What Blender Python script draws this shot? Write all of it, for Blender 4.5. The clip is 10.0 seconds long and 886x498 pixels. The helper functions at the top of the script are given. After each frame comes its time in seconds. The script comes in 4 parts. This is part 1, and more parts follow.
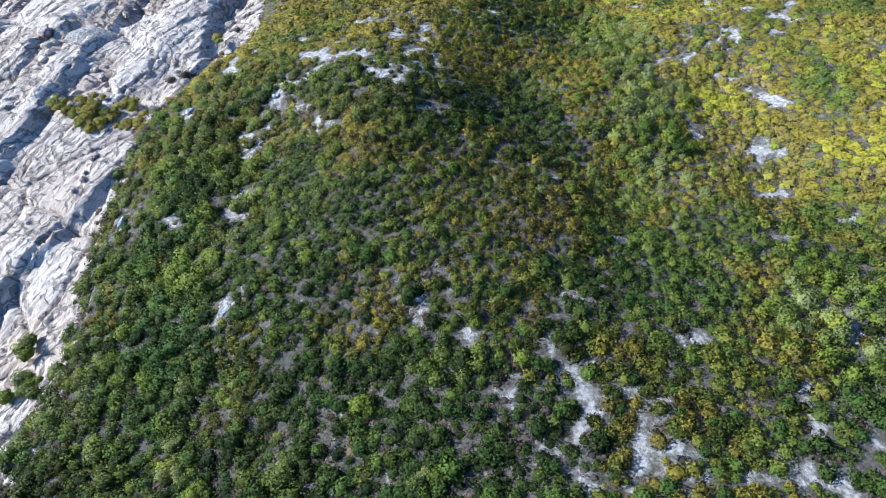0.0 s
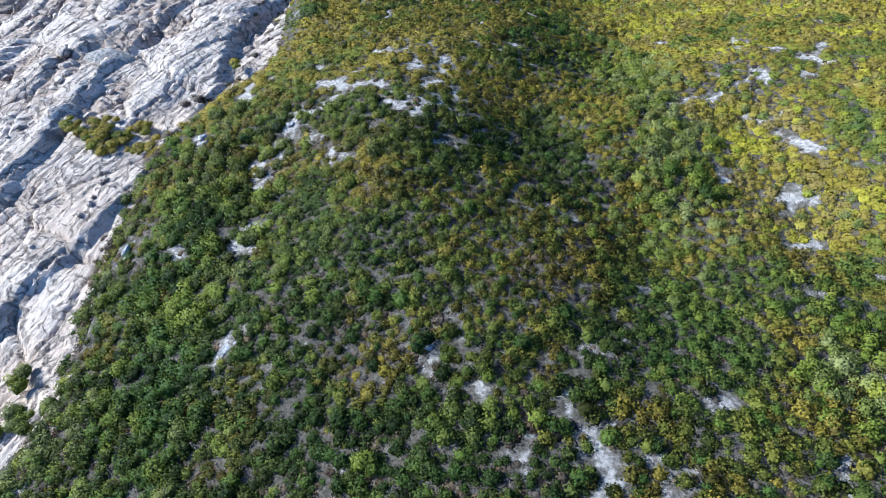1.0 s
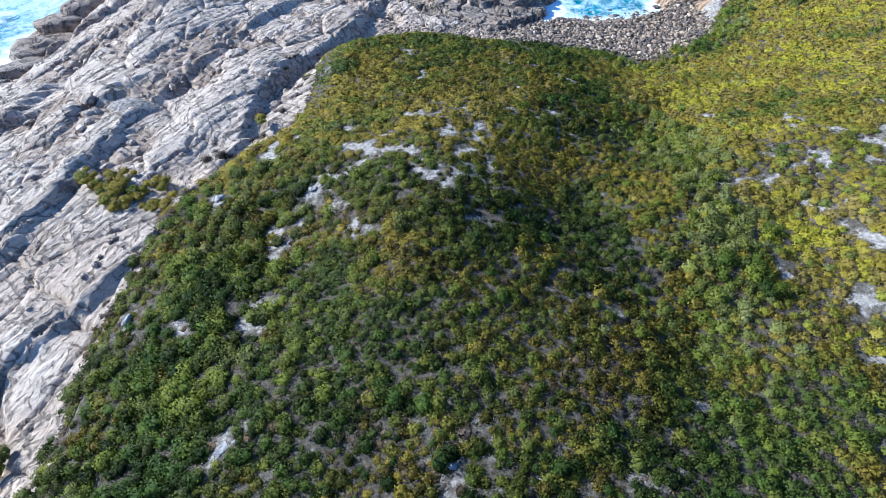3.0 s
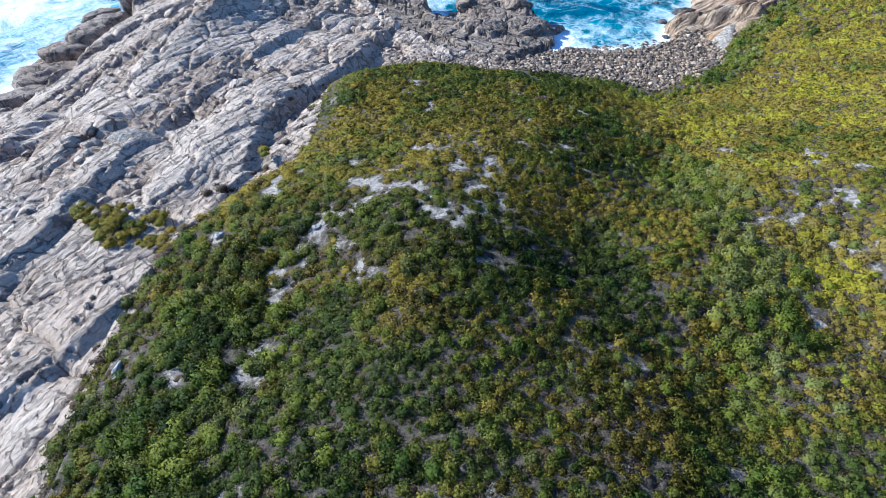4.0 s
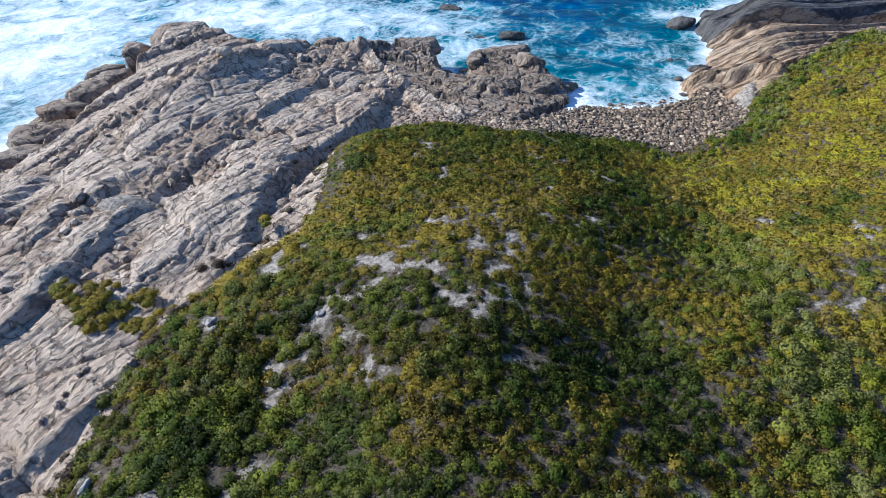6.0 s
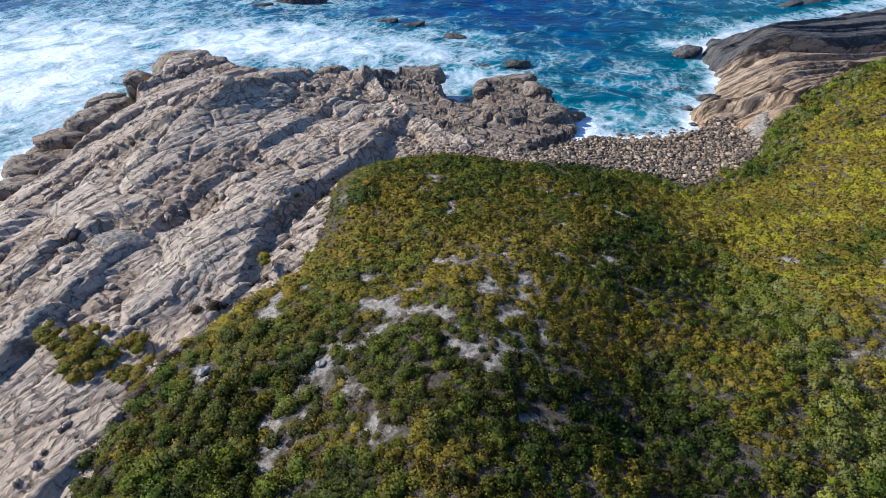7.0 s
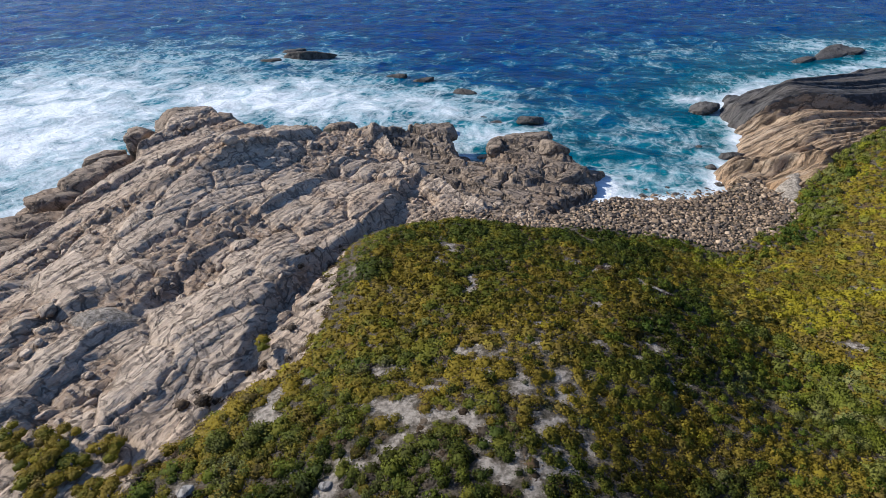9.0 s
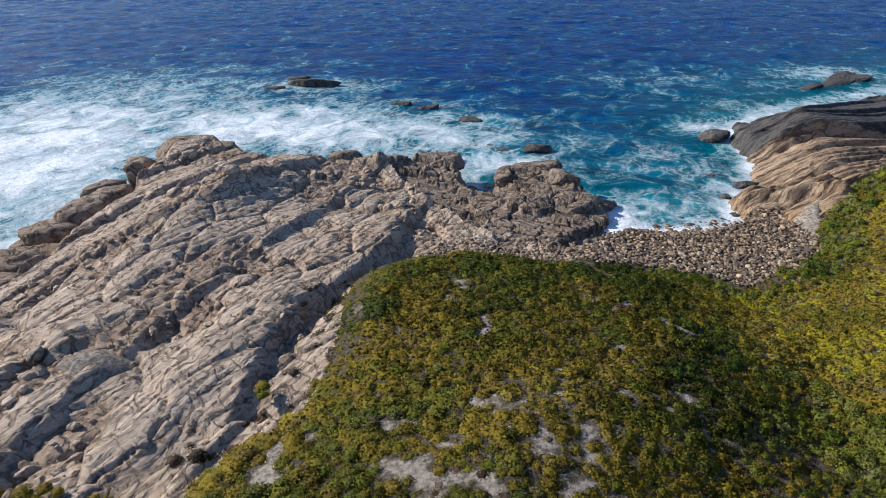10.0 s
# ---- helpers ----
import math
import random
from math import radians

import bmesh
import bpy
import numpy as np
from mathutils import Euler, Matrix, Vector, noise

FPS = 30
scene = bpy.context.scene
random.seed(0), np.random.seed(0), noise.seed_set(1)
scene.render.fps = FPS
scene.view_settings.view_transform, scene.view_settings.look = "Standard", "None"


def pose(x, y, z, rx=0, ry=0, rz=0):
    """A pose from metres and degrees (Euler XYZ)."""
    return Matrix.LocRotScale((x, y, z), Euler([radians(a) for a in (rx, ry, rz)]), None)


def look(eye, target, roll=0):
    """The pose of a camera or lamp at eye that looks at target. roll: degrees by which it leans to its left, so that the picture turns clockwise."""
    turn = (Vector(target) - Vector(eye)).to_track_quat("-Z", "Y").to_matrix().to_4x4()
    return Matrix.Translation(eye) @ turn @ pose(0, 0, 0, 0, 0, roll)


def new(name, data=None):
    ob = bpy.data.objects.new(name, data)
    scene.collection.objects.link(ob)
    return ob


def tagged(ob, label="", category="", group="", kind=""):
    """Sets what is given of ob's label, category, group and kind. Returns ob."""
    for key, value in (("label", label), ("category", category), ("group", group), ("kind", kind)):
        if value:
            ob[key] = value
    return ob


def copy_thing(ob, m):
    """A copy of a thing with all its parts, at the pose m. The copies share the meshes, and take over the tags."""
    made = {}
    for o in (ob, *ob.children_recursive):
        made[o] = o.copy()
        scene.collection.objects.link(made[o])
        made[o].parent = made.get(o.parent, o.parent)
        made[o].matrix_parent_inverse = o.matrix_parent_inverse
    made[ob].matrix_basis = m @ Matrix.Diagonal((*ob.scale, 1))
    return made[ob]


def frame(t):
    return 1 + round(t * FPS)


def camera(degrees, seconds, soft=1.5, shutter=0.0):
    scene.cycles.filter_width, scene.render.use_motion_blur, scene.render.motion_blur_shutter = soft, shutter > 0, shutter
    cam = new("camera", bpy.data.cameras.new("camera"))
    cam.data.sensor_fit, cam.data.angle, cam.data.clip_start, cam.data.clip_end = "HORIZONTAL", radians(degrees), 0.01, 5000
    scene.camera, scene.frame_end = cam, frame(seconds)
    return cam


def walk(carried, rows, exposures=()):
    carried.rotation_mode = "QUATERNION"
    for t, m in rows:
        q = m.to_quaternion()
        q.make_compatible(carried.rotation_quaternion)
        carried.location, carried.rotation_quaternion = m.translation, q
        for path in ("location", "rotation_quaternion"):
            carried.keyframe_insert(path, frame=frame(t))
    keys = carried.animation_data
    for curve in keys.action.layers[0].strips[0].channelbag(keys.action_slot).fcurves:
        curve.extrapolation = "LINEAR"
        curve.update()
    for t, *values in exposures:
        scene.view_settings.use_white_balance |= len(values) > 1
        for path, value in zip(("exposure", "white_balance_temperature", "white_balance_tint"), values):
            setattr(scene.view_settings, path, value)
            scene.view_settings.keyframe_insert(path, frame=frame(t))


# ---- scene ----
cam = camera(75.0, 10.0, soft=0.6)
PATH = [
    (0, (3.268, -28.708, 52.06), (3.324, -27.471, 50.489), -2.8),
    (0.5, (3.281, -27.283, 51.807), (3.322, -26.018, 50.259), -2.4),
    (1, (3.244, -25.881, 51.464), (3.266, -24.586, 49.94), -2.1),
    (1.5, (3.097, -24.396, 51.225), (3.101, -23.074, 49.724), -1.7),
    (2, (2.88, -22.917, 50.958), (2.866, -21.567, 49.482), -1.3),
    (2.5, (2.602, -21.38, 50.67), (2.577, -20.003, 49.219), -1.1),
    (4, (1.605, -16.531, 49.75), (1.562, -15.075, 48.38), -0.9),
    (4.5, (1.266, -14.849, 49.498), (1.22, -13.367, 48.156), -0.9),
    (5, (0.86, -13.129, 49.253), (0.811, -11.623, 47.938), -0.8),
    (5.5, (0.473, -11.373, 48.958), (0.421, -9.842, 47.672), -0.9),
    (7, (-0.713, -5.99, 48.112), (-0.773, -4.386, 46.919), -0.9),
    (7.5, (-1.128, -4.149, 47.849), (-1.192, -2.521, 46.689), -0.9),
    (8, (-1.624, -2.305, 47.584), (-1.69, -0.655, 46.457), -0.9),
    (8.5, (-2.149, -0.466, 47.313), (-2.217, 1.208, 46.22), -0.9),
    (9, (-2.702, 1.342, 47.06), (-2.773, 3.037, 46.001), -0.9),
    (9.5, (-3.289, 3.134, 46.779), (-3.362, 4.85, 45.755), -0.9),
    (10, (-3.844, 4.918, 46.537), (-3.921, 6.655, 45.55), -1.0),
]
walk(cam, [(t, look(eye, target, roll)) for t, eye, target, roll in PATH], [(0, 1.51, 3930, 8), (5, 1.00, 4130, 9.2), (10, 0.46, 4720, 12)])

# ---- sky and sun ----
SUN = Vector((-0.84, 0.24, 0.56)).normalized()
world = bpy.data.worlds.new("sky")
scene.world = world
world.use_nodes = True
sky = world.node_tree.nodes.new("ShaderNodeTexSky")
sky.sky_type, sky.sun_disc = "NISHITA", False
sky.sun_elevation, sky.sun_rotation = math.asin(SUN.z), math.atan2(SUN.x, SUN.y)
background = world.node_tree.nodes["Background"]
background.inputs["Strength"].default_value = 0.07
world.node_tree.links.new(sky.outputs[0], background.inputs["Color"])
sun = new("sun", bpy.data.lights.new("sun", "SUN"))
sun.data.energy, sun.data.angle, sun.data.color = 5.0, radians(0.6), (1.0, 0.77, 0.48)
sun.matrix_world = look(SUN * 400, (0, 0, 0))


# ---- materials ----
class Shader:
    """A node material, built up line by line."""

    def __init__(self, name):
        self.material = bpy.data.materials.new(name)
        self.material.use_nodes = True
        self.tree = self.material.node_tree
        self.surface = self.tree.nodes["Principled BSDF"]
        self.place = self.node("ShaderNodeNewGeometry").outputs["Position"]

    def node(self, kind, **settings):
        made = self.tree.nodes.new(kind)
        for key, value in settings.items():
            setattr(made, key, value)
        return made

    def link(self, source, target):
        if isinstance(source, bpy.types.NodeSocket):
            self.tree.links.new(source, target)
        else:
            target.default_value = source
        return self

    def noise(self, scale, detail=4.0, rough=0.55, stretch=None, warp=0.0):
        made = self.node("ShaderNodeTexNoise")
        made.inputs["Scale"].default_value, made.inputs["Detail"].default_value = scale, detail
        made.inputs["Roughness"].default_value, made.inputs["Distortion"].default_value = rough, warp
        where = self.place
        if stretch:
            turn = self.node("ShaderNodeMapping", vector_type="TEXTURE")
            turn.inputs["Scale"].default_value, turn.inputs["Rotation"].default_value = [1 / k for k in stretch[:3]], (0, 0, radians(-stretch[3]))
            self.link(where, turn.inputs["Vector"])
            where = turn.outputs[0]
        self.link(where, made.inputs["Vector"])
        return made.outputs["Fac"]

    def cells(self, scale, feature="F1", stretch=None, output="Distance"):
        made = self.node("ShaderNodeTexVoronoi", feature=feature)
        made.inputs["Scale"].default_value = scale
        where = self.place
        if stretch:
            turn = self.node("ShaderNodeMapping", vector_type="TEXTURE")
            turn.inputs["Scale"].default_value, turn.inputs["Rotation"].default_value = [1 / k for k in stretch[:3]], (0, 0, radians(-stretch[3]))
            self.link(where, turn.inputs["Vector"])
            where = turn.outputs[0]
        self.link(where, made.inputs["Vector"])
        return made.outputs[output]

    def ramp(self, value, *stops):
        made = self.node("ShaderNodeValToRGB")
        while len(made.color_ramp.elements) < len(stops):
            made.color_ramp.elements.new(0.5)
        for element, (at, colour) in zip(made.color_ramp.elements, stops):
            element.position, element.color = at, (*colour, 1) if not isinstance(colour, float) else (colour, colour, colour, 1)
        self.link(value, made.inputs[0])
        return made.outputs[0]

    def mix(self, amount, a, b, blend="MIX"):
        made = self.node("ShaderNodeMix", data_type="RGBA", blend_type=blend)
        for value, socket in ((amount, made.inputs[0]), (a, made.inputs[6]), (b, made.inputs[7])):
            self.link((*value, 1) if isinstance(value, tuple) and len(value) == 3 else value, socket)
        return made.outputs[2]

    def maths(self, kind, a, b=0.0, clamp=False):
        made = self.node("ShaderNodeMath", operation=kind, use_clamp=clamp)
        self.link(a, made.inputs[0]).link(b, made.inputs[1])
        return made.outputs[0]

    def attribute(self, name):
        return self.node("ShaderNodeAttribute", attribute_name=name).outputs["Fac"]

    def finish(self, colour, rough, bumps=()):
        self.link(colour, self.surface.inputs["Base Color"]).link(rough, self.surface.inputs["Roughness"])
        normal = None
        for height, strength, distance in bumps:
            bump = self.node("ShaderNodeBump")
            bump.inputs["Strength"].default_value, bump.inputs["Distance"].default_value = strength, distance
            self.link(height, bump.inputs["Height"])
            if normal:
                self.link(normal, bump.inputs["Normal"])
            normal = bump.outputs[0]
        if normal:
            self.link(normal, self.surface.inputs["Normal"])
        return self.material


BLOCKY = ((4.6, 4, 0.022, 1.6, 0.36), (2.3, -9, 0.034, 1.3, 0.44), (3.4, 68, 0.028, 0.9, 0.46), (1.7, 82, 0.040, 1.1, 0.50), (2.9, 118, 0.028, 1.0, 0.51), (1.1, 20, 0.050, 1.2, 0.52))
BANDED = ((5.2, 2, 0.034, 0.7, 0.30), (2.1, -4, 0.046, 0.6, 0.42), (1.0, 5, 0.060, 0.6, 0.48), (6.0, 75, 0.018, 0.8, 0.50), (3.1, 9, 0.030, 0.9, 0.44))


def granite(name, pale, mid, dark, rust, strike=64, joints=BLOCKY):
    s = Shader(name)
    # the place, bent a little, so that joints wander
    wander = s.node("ShaderNodeTexNoise")
    wander.inputs["Scale"].default_value, wander.inputs["Detail"].default_value = 0.35, 5
    s.link(s.place, wander.inputs["Vector"])
    shift = s.node("ShaderNodeVectorMath", operation="MULTIPLY_ADD")
    s.link(wander.outputs["Color"], shift.inputs[0]).link((0.6, 0.6, 0.6), shift.inputs[1]).link(s.place, shift.inputs[2])
    s.place = shift.outputs[0]
    streak = (0.45, 2.2, 1.4, -strike)
    base = s.ramp(s.noise(0.30, 9, 0.7, streak), (0.36, dark), (0.47, mid), (0.63, pale))
    base = s.mix(s.ramp(s.noise(0.08, 5, 0.6), (0.50, 0.0), (0.68, 0.6)), base, rust)
    base = s.mix(0.4, base, s.ramp(s.noise(3.5, 8, 0.75), (0.32, dark), (0.62, pale)))
    earth = s.maths("MULTIPLY", s.attribute("broken"), s.ramp(s.noise(1.3, 6, 0.7), (0.38, 0.0), (0.55, 0.85)))
    base = s.mix(earth, base, s.mix(0.5, dark, rust))
    lichen = s.ramp(s.noise(0.9, 7, 0.7), (0.60, 0.0), (0.70, 0.45))
    base = s.mix(lichen, base, tuple(0.55 * c for c in mid))
    seam = s.ramp(s.cells(1.25, "DISTANCE_TO_EDGE", (0.35, 1.8, 1.0, -strike - 4)), (0.0, 0.0), (0.05, 1.0))
    # joints in sets: spacing, turn from the strike, width, how far they wander, where they fade out
    lines = None
    for spacing, bent, width, bend, low in joints:
        turn = s.node("ShaderNodeMapping", vector_type="TEXTURE")
        turn.inputs["Rotation"].default_value = (0, 0, radians(strike + bent))
        s.link(s.place, turn.inputs["Vector"])
        across = s.node("ShaderNodeSeparateXYZ")
        s.link(turn.outputs[0], across.inputs[0])
        drift = s.maths("MULTIPLY", s.noise(0.55 / spacing, 4, 0.55), 2.0 * bend)
        phase = s.maths("FRACT", s.maths("ADD", s.maths("DIVIDE", across.outputs["Y"], spacing), drift))
        line = s.ramp(s.maths("ABSOLUTE", s.maths("SUBTRACT", phase, 0.5)), (0.0, 1.0), (width, 0.9), (2.2 * width, 0.0))
        line = s.maths("MULTIPLY", line, s.ramp(s.noise(0.9 / spacing, 4, 0.65), (low, 0.0), (low + 0.06, 1.0)))
        lines = line if lines is None else s.maths("MAXIMUM", lines, line)
    grain = s.ramp(s.maths("ABSOLUTE", s.maths("SUBTRACT", s.noise(0.9, 4, 0.6, (0.4, 3.4, 1.0, -strike)), 0.5)), (0.0, 1.0), (0.035, 0.0))
    base = s.mix(s.maths("MULTIPLY", grain, 0.4), base, dark)
    base = s.mix(s.maths("MULTIPLY", lines, 0.72), base, tuple(0.55 * c for c in dark))
    s.surface.inputs["Specular IOR Level"].default_value = 0.3
    return s.finish(base, 0.8, [(s.maths("SUBTRACT", 1.0, lines), 1.0, 0.16), (s.maths("SUBTRACT", 1.0, grain), 0.6, 0.07), (s.noise(0.7, 10, 0.70, streak), 1.0, 0.36), (seam, 0.5, 0.06), (s.noise(7.0, 6, 0.75), 0.5, 0.05)])


GRANITE = granite("grey_granite", (0.67, 0.54, 0.395), (0.51, 0.40, 0.285), (0.20, 0.152, 0.108), (0.45, 0.295, 0.16))
OCHRE = granite("ochre_granite", (0.54, 0.42, 0.285), (0.38, 0.250, 0.130), (0.10, 0.070, 0.042), (0.50, 0.25, 0.065), 15, BANDED)
SLATE = granite("dark_banded_granite", (0.165, 0.150, 0.135), (0.095, 0.086, 0.078), (0.04, 0.037, 0.035), (0.15, 0.11, 0.07), 15, BANDED)
BROWN = granite("brown_granite", (0.44, 0.345, 0.245), (0.28, 0.215, 0.15), (0.095, 0.073, 0.054), (0.36, 0.225, 0.11), -8)
WET = granite("wet_dark_granite", (0.17, 0.15, 0.13), (0.10, 0.09, 0.08), (0.05, 0.045, 0.04), (0.13, 0.09, 0.05))
LIMESTONE = granite("pale_limestone", (0.46, 0.43, 0.39), (0.35, 0.32, 0.285), (0.20, 0.185, 0.165), (0.33, 0.27, 0.21))


def soil():
    s = Shader("sandy_soil")
    litter = s.ramp(s.noise(3.2, 9, 0.8), (0.34, (0.045, 0.040, 0.024)), (0.5, (0.115, 0.095, 0.064)), (0.66, (0.22, 0.18, 0.135)))
    sand = s.ramp(s.noise(3.0, 6, 0.65), (0.32, (0.20, 0.172, 0.135)), (0.66, (0.58, 0.505, 0.41)))
    edge = s.maths("ADD", s.attribute("sand"), s.maths("MULTIPLY", s.maths("SUBTRACT", s.noise(1.5, 8, 0.75), 0.5), 1.9))
    base = s.mix(s.ramp(edge, (0.20, 0.0), (0.46, 0.45), (0.70, 1.0)), litter, sand)
    s.surface.inputs["Specular IOR Level"].default_value = 0.2
    return s.finish(base, 0.95, [(s.noise(2.2, 9, 0.75), 1.0, 0.45), (s.noise(9.0, 6, 0.75), 0.9, 0.12)])


def foliage(name, *palette):
    """Leaves: each shrub has its own hue out of the palette, each twig its own depth, partly painted shade."""
    s = Shader(name)
    hues = s.ramp(s.attribute("hue"), *[(k / (len(palette) - 1), colour) for k, colour in enumerate(palette)])
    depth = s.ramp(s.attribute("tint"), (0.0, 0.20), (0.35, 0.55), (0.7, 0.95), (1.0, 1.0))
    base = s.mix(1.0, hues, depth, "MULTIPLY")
    base = s.mix(0.5, base, s.ramp(s.noise(7.0, 3, 0.6), (0.3, 0.55), (0.7, 1.0)), "MULTIPLY")
    s.surface.inputs["Specular IOR Level"].default_value = 0.10
    material = s.finish(base, 0.65)
    through_leaf = s.node("ShaderNodeBsdfTranslucent")
    s.link(base, through_leaf.inputs["Color"])
    both = s.node("ShaderNodeMixShader")
    both.inputs[0].default_value = 0.38
    s.link(s.surface.outputs[0], both.inputs[1]).link(through_leaf.outputs[0], both.inputs[2])
    s.link(both.outputs[0], s.tree.nodes["Material Output"].inputs["Surface"])
    return material


SOIL = soil()
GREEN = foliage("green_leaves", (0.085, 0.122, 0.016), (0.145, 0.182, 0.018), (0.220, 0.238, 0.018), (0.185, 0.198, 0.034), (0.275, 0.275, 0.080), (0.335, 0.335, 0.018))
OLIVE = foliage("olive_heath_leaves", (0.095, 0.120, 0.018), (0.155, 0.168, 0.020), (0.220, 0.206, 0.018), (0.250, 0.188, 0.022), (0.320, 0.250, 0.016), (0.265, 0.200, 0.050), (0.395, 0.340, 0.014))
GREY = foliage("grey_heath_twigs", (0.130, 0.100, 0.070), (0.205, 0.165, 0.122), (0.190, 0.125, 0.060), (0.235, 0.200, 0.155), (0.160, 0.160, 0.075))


def sea_water():
    s = Shader("sea_water")
    foam_bed = s.attribute("foam")
    # the place, drawn about by the surf, so that the foam lies in ragged nets
    stir = s.node("ShaderNodeTexNoise")
    stir.inputs["Scale"].default_value, stir.inputs["Detail"].default_value = 0.11, 6
    s.link(s.place, stir.inputs["Vector"])
    drawn = s.node("ShaderNodeVectorMath", operation="MULTIPLY_ADD")
    s.link(stir.outputs["Color"], drawn.inputs[0]).link((9.0, 9.0, 0.0), drawn.inputs[1]).link(s.place, drawn.inputs[2])
    still, s.place = s.place, drawn.outputs[0]
    nets = None
    for scale, width, depth in ((0.16, 0.13, 1.0), (0.42, 0.20, 0.85)):
        net = s.ramp(s.cells(scale, "DISTANCE_TO_EDGE", (1.0, 0.7, 1.0, 20)), (0.0, depth), (width, 0.0))
        nets = net if nets is None else s.maths("MAXIMUM", nets, net)
    nets = s.maths("MULTIPLY", nets, s.ramp(s.noise(0.9, 6, 0.75), (0.35, 0.1), (0.62, 1.0)))
    s.place = still
    lumps = s.noise(0.13, 10, 0.72, (1.0, 0.75, 1.0, 20), 0.9)
    cover = s.maths("ADD", foam_bed, s.maths("MULTIPLY", s.maths("SUBTRACT", lumps, 0.5), 1.7))
    solid = s.ramp(cover, (0.50, 0.0), (0.66, 0.45), (0.95, 1.0))
    lace = s.maths("MULTIPLY", nets, s.ramp(cover, (0.24, 0.0), (0.55, 0.75), (0.8, 1.0)))
    # small whitecaps on the open water
    caps = s.ramp(s.noise(0.33, 9, 0.68, (1.0, 2.6, 1.0, 14), 0.25), (0.64, 0.0), (0.74, 0.55))
    caps = s.maths("MULTIPLY", caps, s.ramp(s.noise(0.03, 3, 0.6), (0.40, 0.05), (0.65, 0.8)))
    froth = s.maths("MAXIMUM", caps, s.maths("MAXIMUM", solid, lace))
    depth = s.ramp(s.attribute("shoal"), (0.0, (0.0006, 0.030, 0.19)), (0.35, (0.001, 0.062, 0.17)), (1.0, (0.004, 0.105, 0.14)))
    teal = s.ramp(cover, (0.10, 0.0), (0.55, 0.85))
    depth = s.mix(teal, depth, (0.035, 0.25, 0.30))
    # light and dark of the waves put into the water colour as streaked noise
    painted_chop = s.noise(0.075, 8, 0.65, (1.0, 2.6, 1.0, 14))
    depth = s.mix(0.85, depth, s.ramp(painted_chop, (0.35, 0.28), (0.65, 1.0)), "MULTIPLY")
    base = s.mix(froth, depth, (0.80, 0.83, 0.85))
    s.surface.inputs["IOR"].default_value = 1.25
    s.surface.inputs["Specular IOR Level"].default_value = 0.12
    rough = s.ramp(froth, (0.0, 0.16), (1.0, 0.8))
    return s.finish(base, rough, [(s.noise(0.20, 8, 0.62, (1, 1.7, 1, 15)), 1.0, 1.3), (s.noise(1.3, 6, 0.65, (1, 1.9, 1, 10)), 0.8, 0.22)])


SEA = sea_water()


# ---- building blocks ----
def mesh_of(name, points, faces, material, smooth=True):
    data = bpy.data.meshes.new(name)
    points, faces = np.asarray(points, np.float32), np.asarray(faces, np.int32)
    count, corners = faces.shape
    data.vertices.add(len(points)), data.loops.add(count * corners), data.polygons.add(count)
    data.vertices.foreach_set("co", points.ravel())
    data.loops.foreach_set("vertex_index", faces.ravel())
    data.polygons.foreach_set("loop_start", np.arange(count, dtype=np.int32) * corners)
    data.polygons.foreach_set("use_smooth", np.full(count, smooth))
    data.update(calc_edges=True)
    if material:
        data.materials.append(material)
    return data


def values_on(data, name, numbers):
    data.attributes.new(name, "FLOAT", "POINT").data.foreach_set("value", np.asarray(numbers, np.float32))


def sheet(xs, ys):
    x, y = np.meshgrid(xs, ys, indexing="ij")
    n = np.arange(x.size).reshape(x.shape)
    quads = np.stack((n[:-1, :-1], n[1:, :-1], n[1:, 1:], n[:-1, 1:]), -1).reshape(-1, 4)
    return x.ravel(), y.ravel(), quads


def trimmed(points, quads, keep):
    """Only the quads whose corners are all kept, and the points that they use."""
    quads = quads[keep[quads].all(1)]
    used = np.unique(quads)
    number = np.full(len(points), -1)
    number[used] = np.arange(len(used))
    return points[used], number[quads], used


def part(name, data, parent, label=""):
    ob = new(name, data)
    ob.parent = parent
    return tagged(ob, label)


# ---- the lie of the land ----
COAST = [(-90, -160), (-84, 0), (-78, 40), (-71, 64), (-67, 77), (-66, 92), (-64, 104), (-66, 116), (-59, 123), (-49, 118),
         (-40, 115), (-30, 116), (-21, 115), (-15.5, 116), (-13, 120), (-7, 118.5), (-2.6, 113), (-1.8, 105), (0.4, 104.5), (2, 111), (9, 114),
         (14, 109.5), (19, 105.5), (24.8, 102.6), (23.6, 97), (23, 94), (29, 93.5), (42, 95.5), (44.6, 103), (49, 108), (52, 110.5), (53, 116),
         (56, 123), (58.5, 132), (60, 141), (62, 146.5), (70, 157), (80, 167.5), (90, 172.5), (101, 177.5), (121, 187), (138, 197), (420, 300)]
LAND_EDGE = COAST + [(420, -160)]
SCRUB_EDGE = [(-33, -160), (-29, -12), (-27, -4), (-27.2, 6), (-26.8, 14), (-26.2, 23), (-25.4, 28), (-21.5, 33.5), (-18, 38),
              (-15.6, 43), (-16, 51), (-16.8, 58), (-16.6, 64), (-14.4, 69), (-10, 73.5), (-4, 75.8), (2, 75.5), (8, 73.5), (13, 75), (19, 76.5),
              (28, 76.5), (35, 73.5), (43, 77), (48.6, 80), (53, 88), (58, 93.5), (65, 99), (76, 107), (100, 122), (150, 150), (420, 200), (420, -160)]


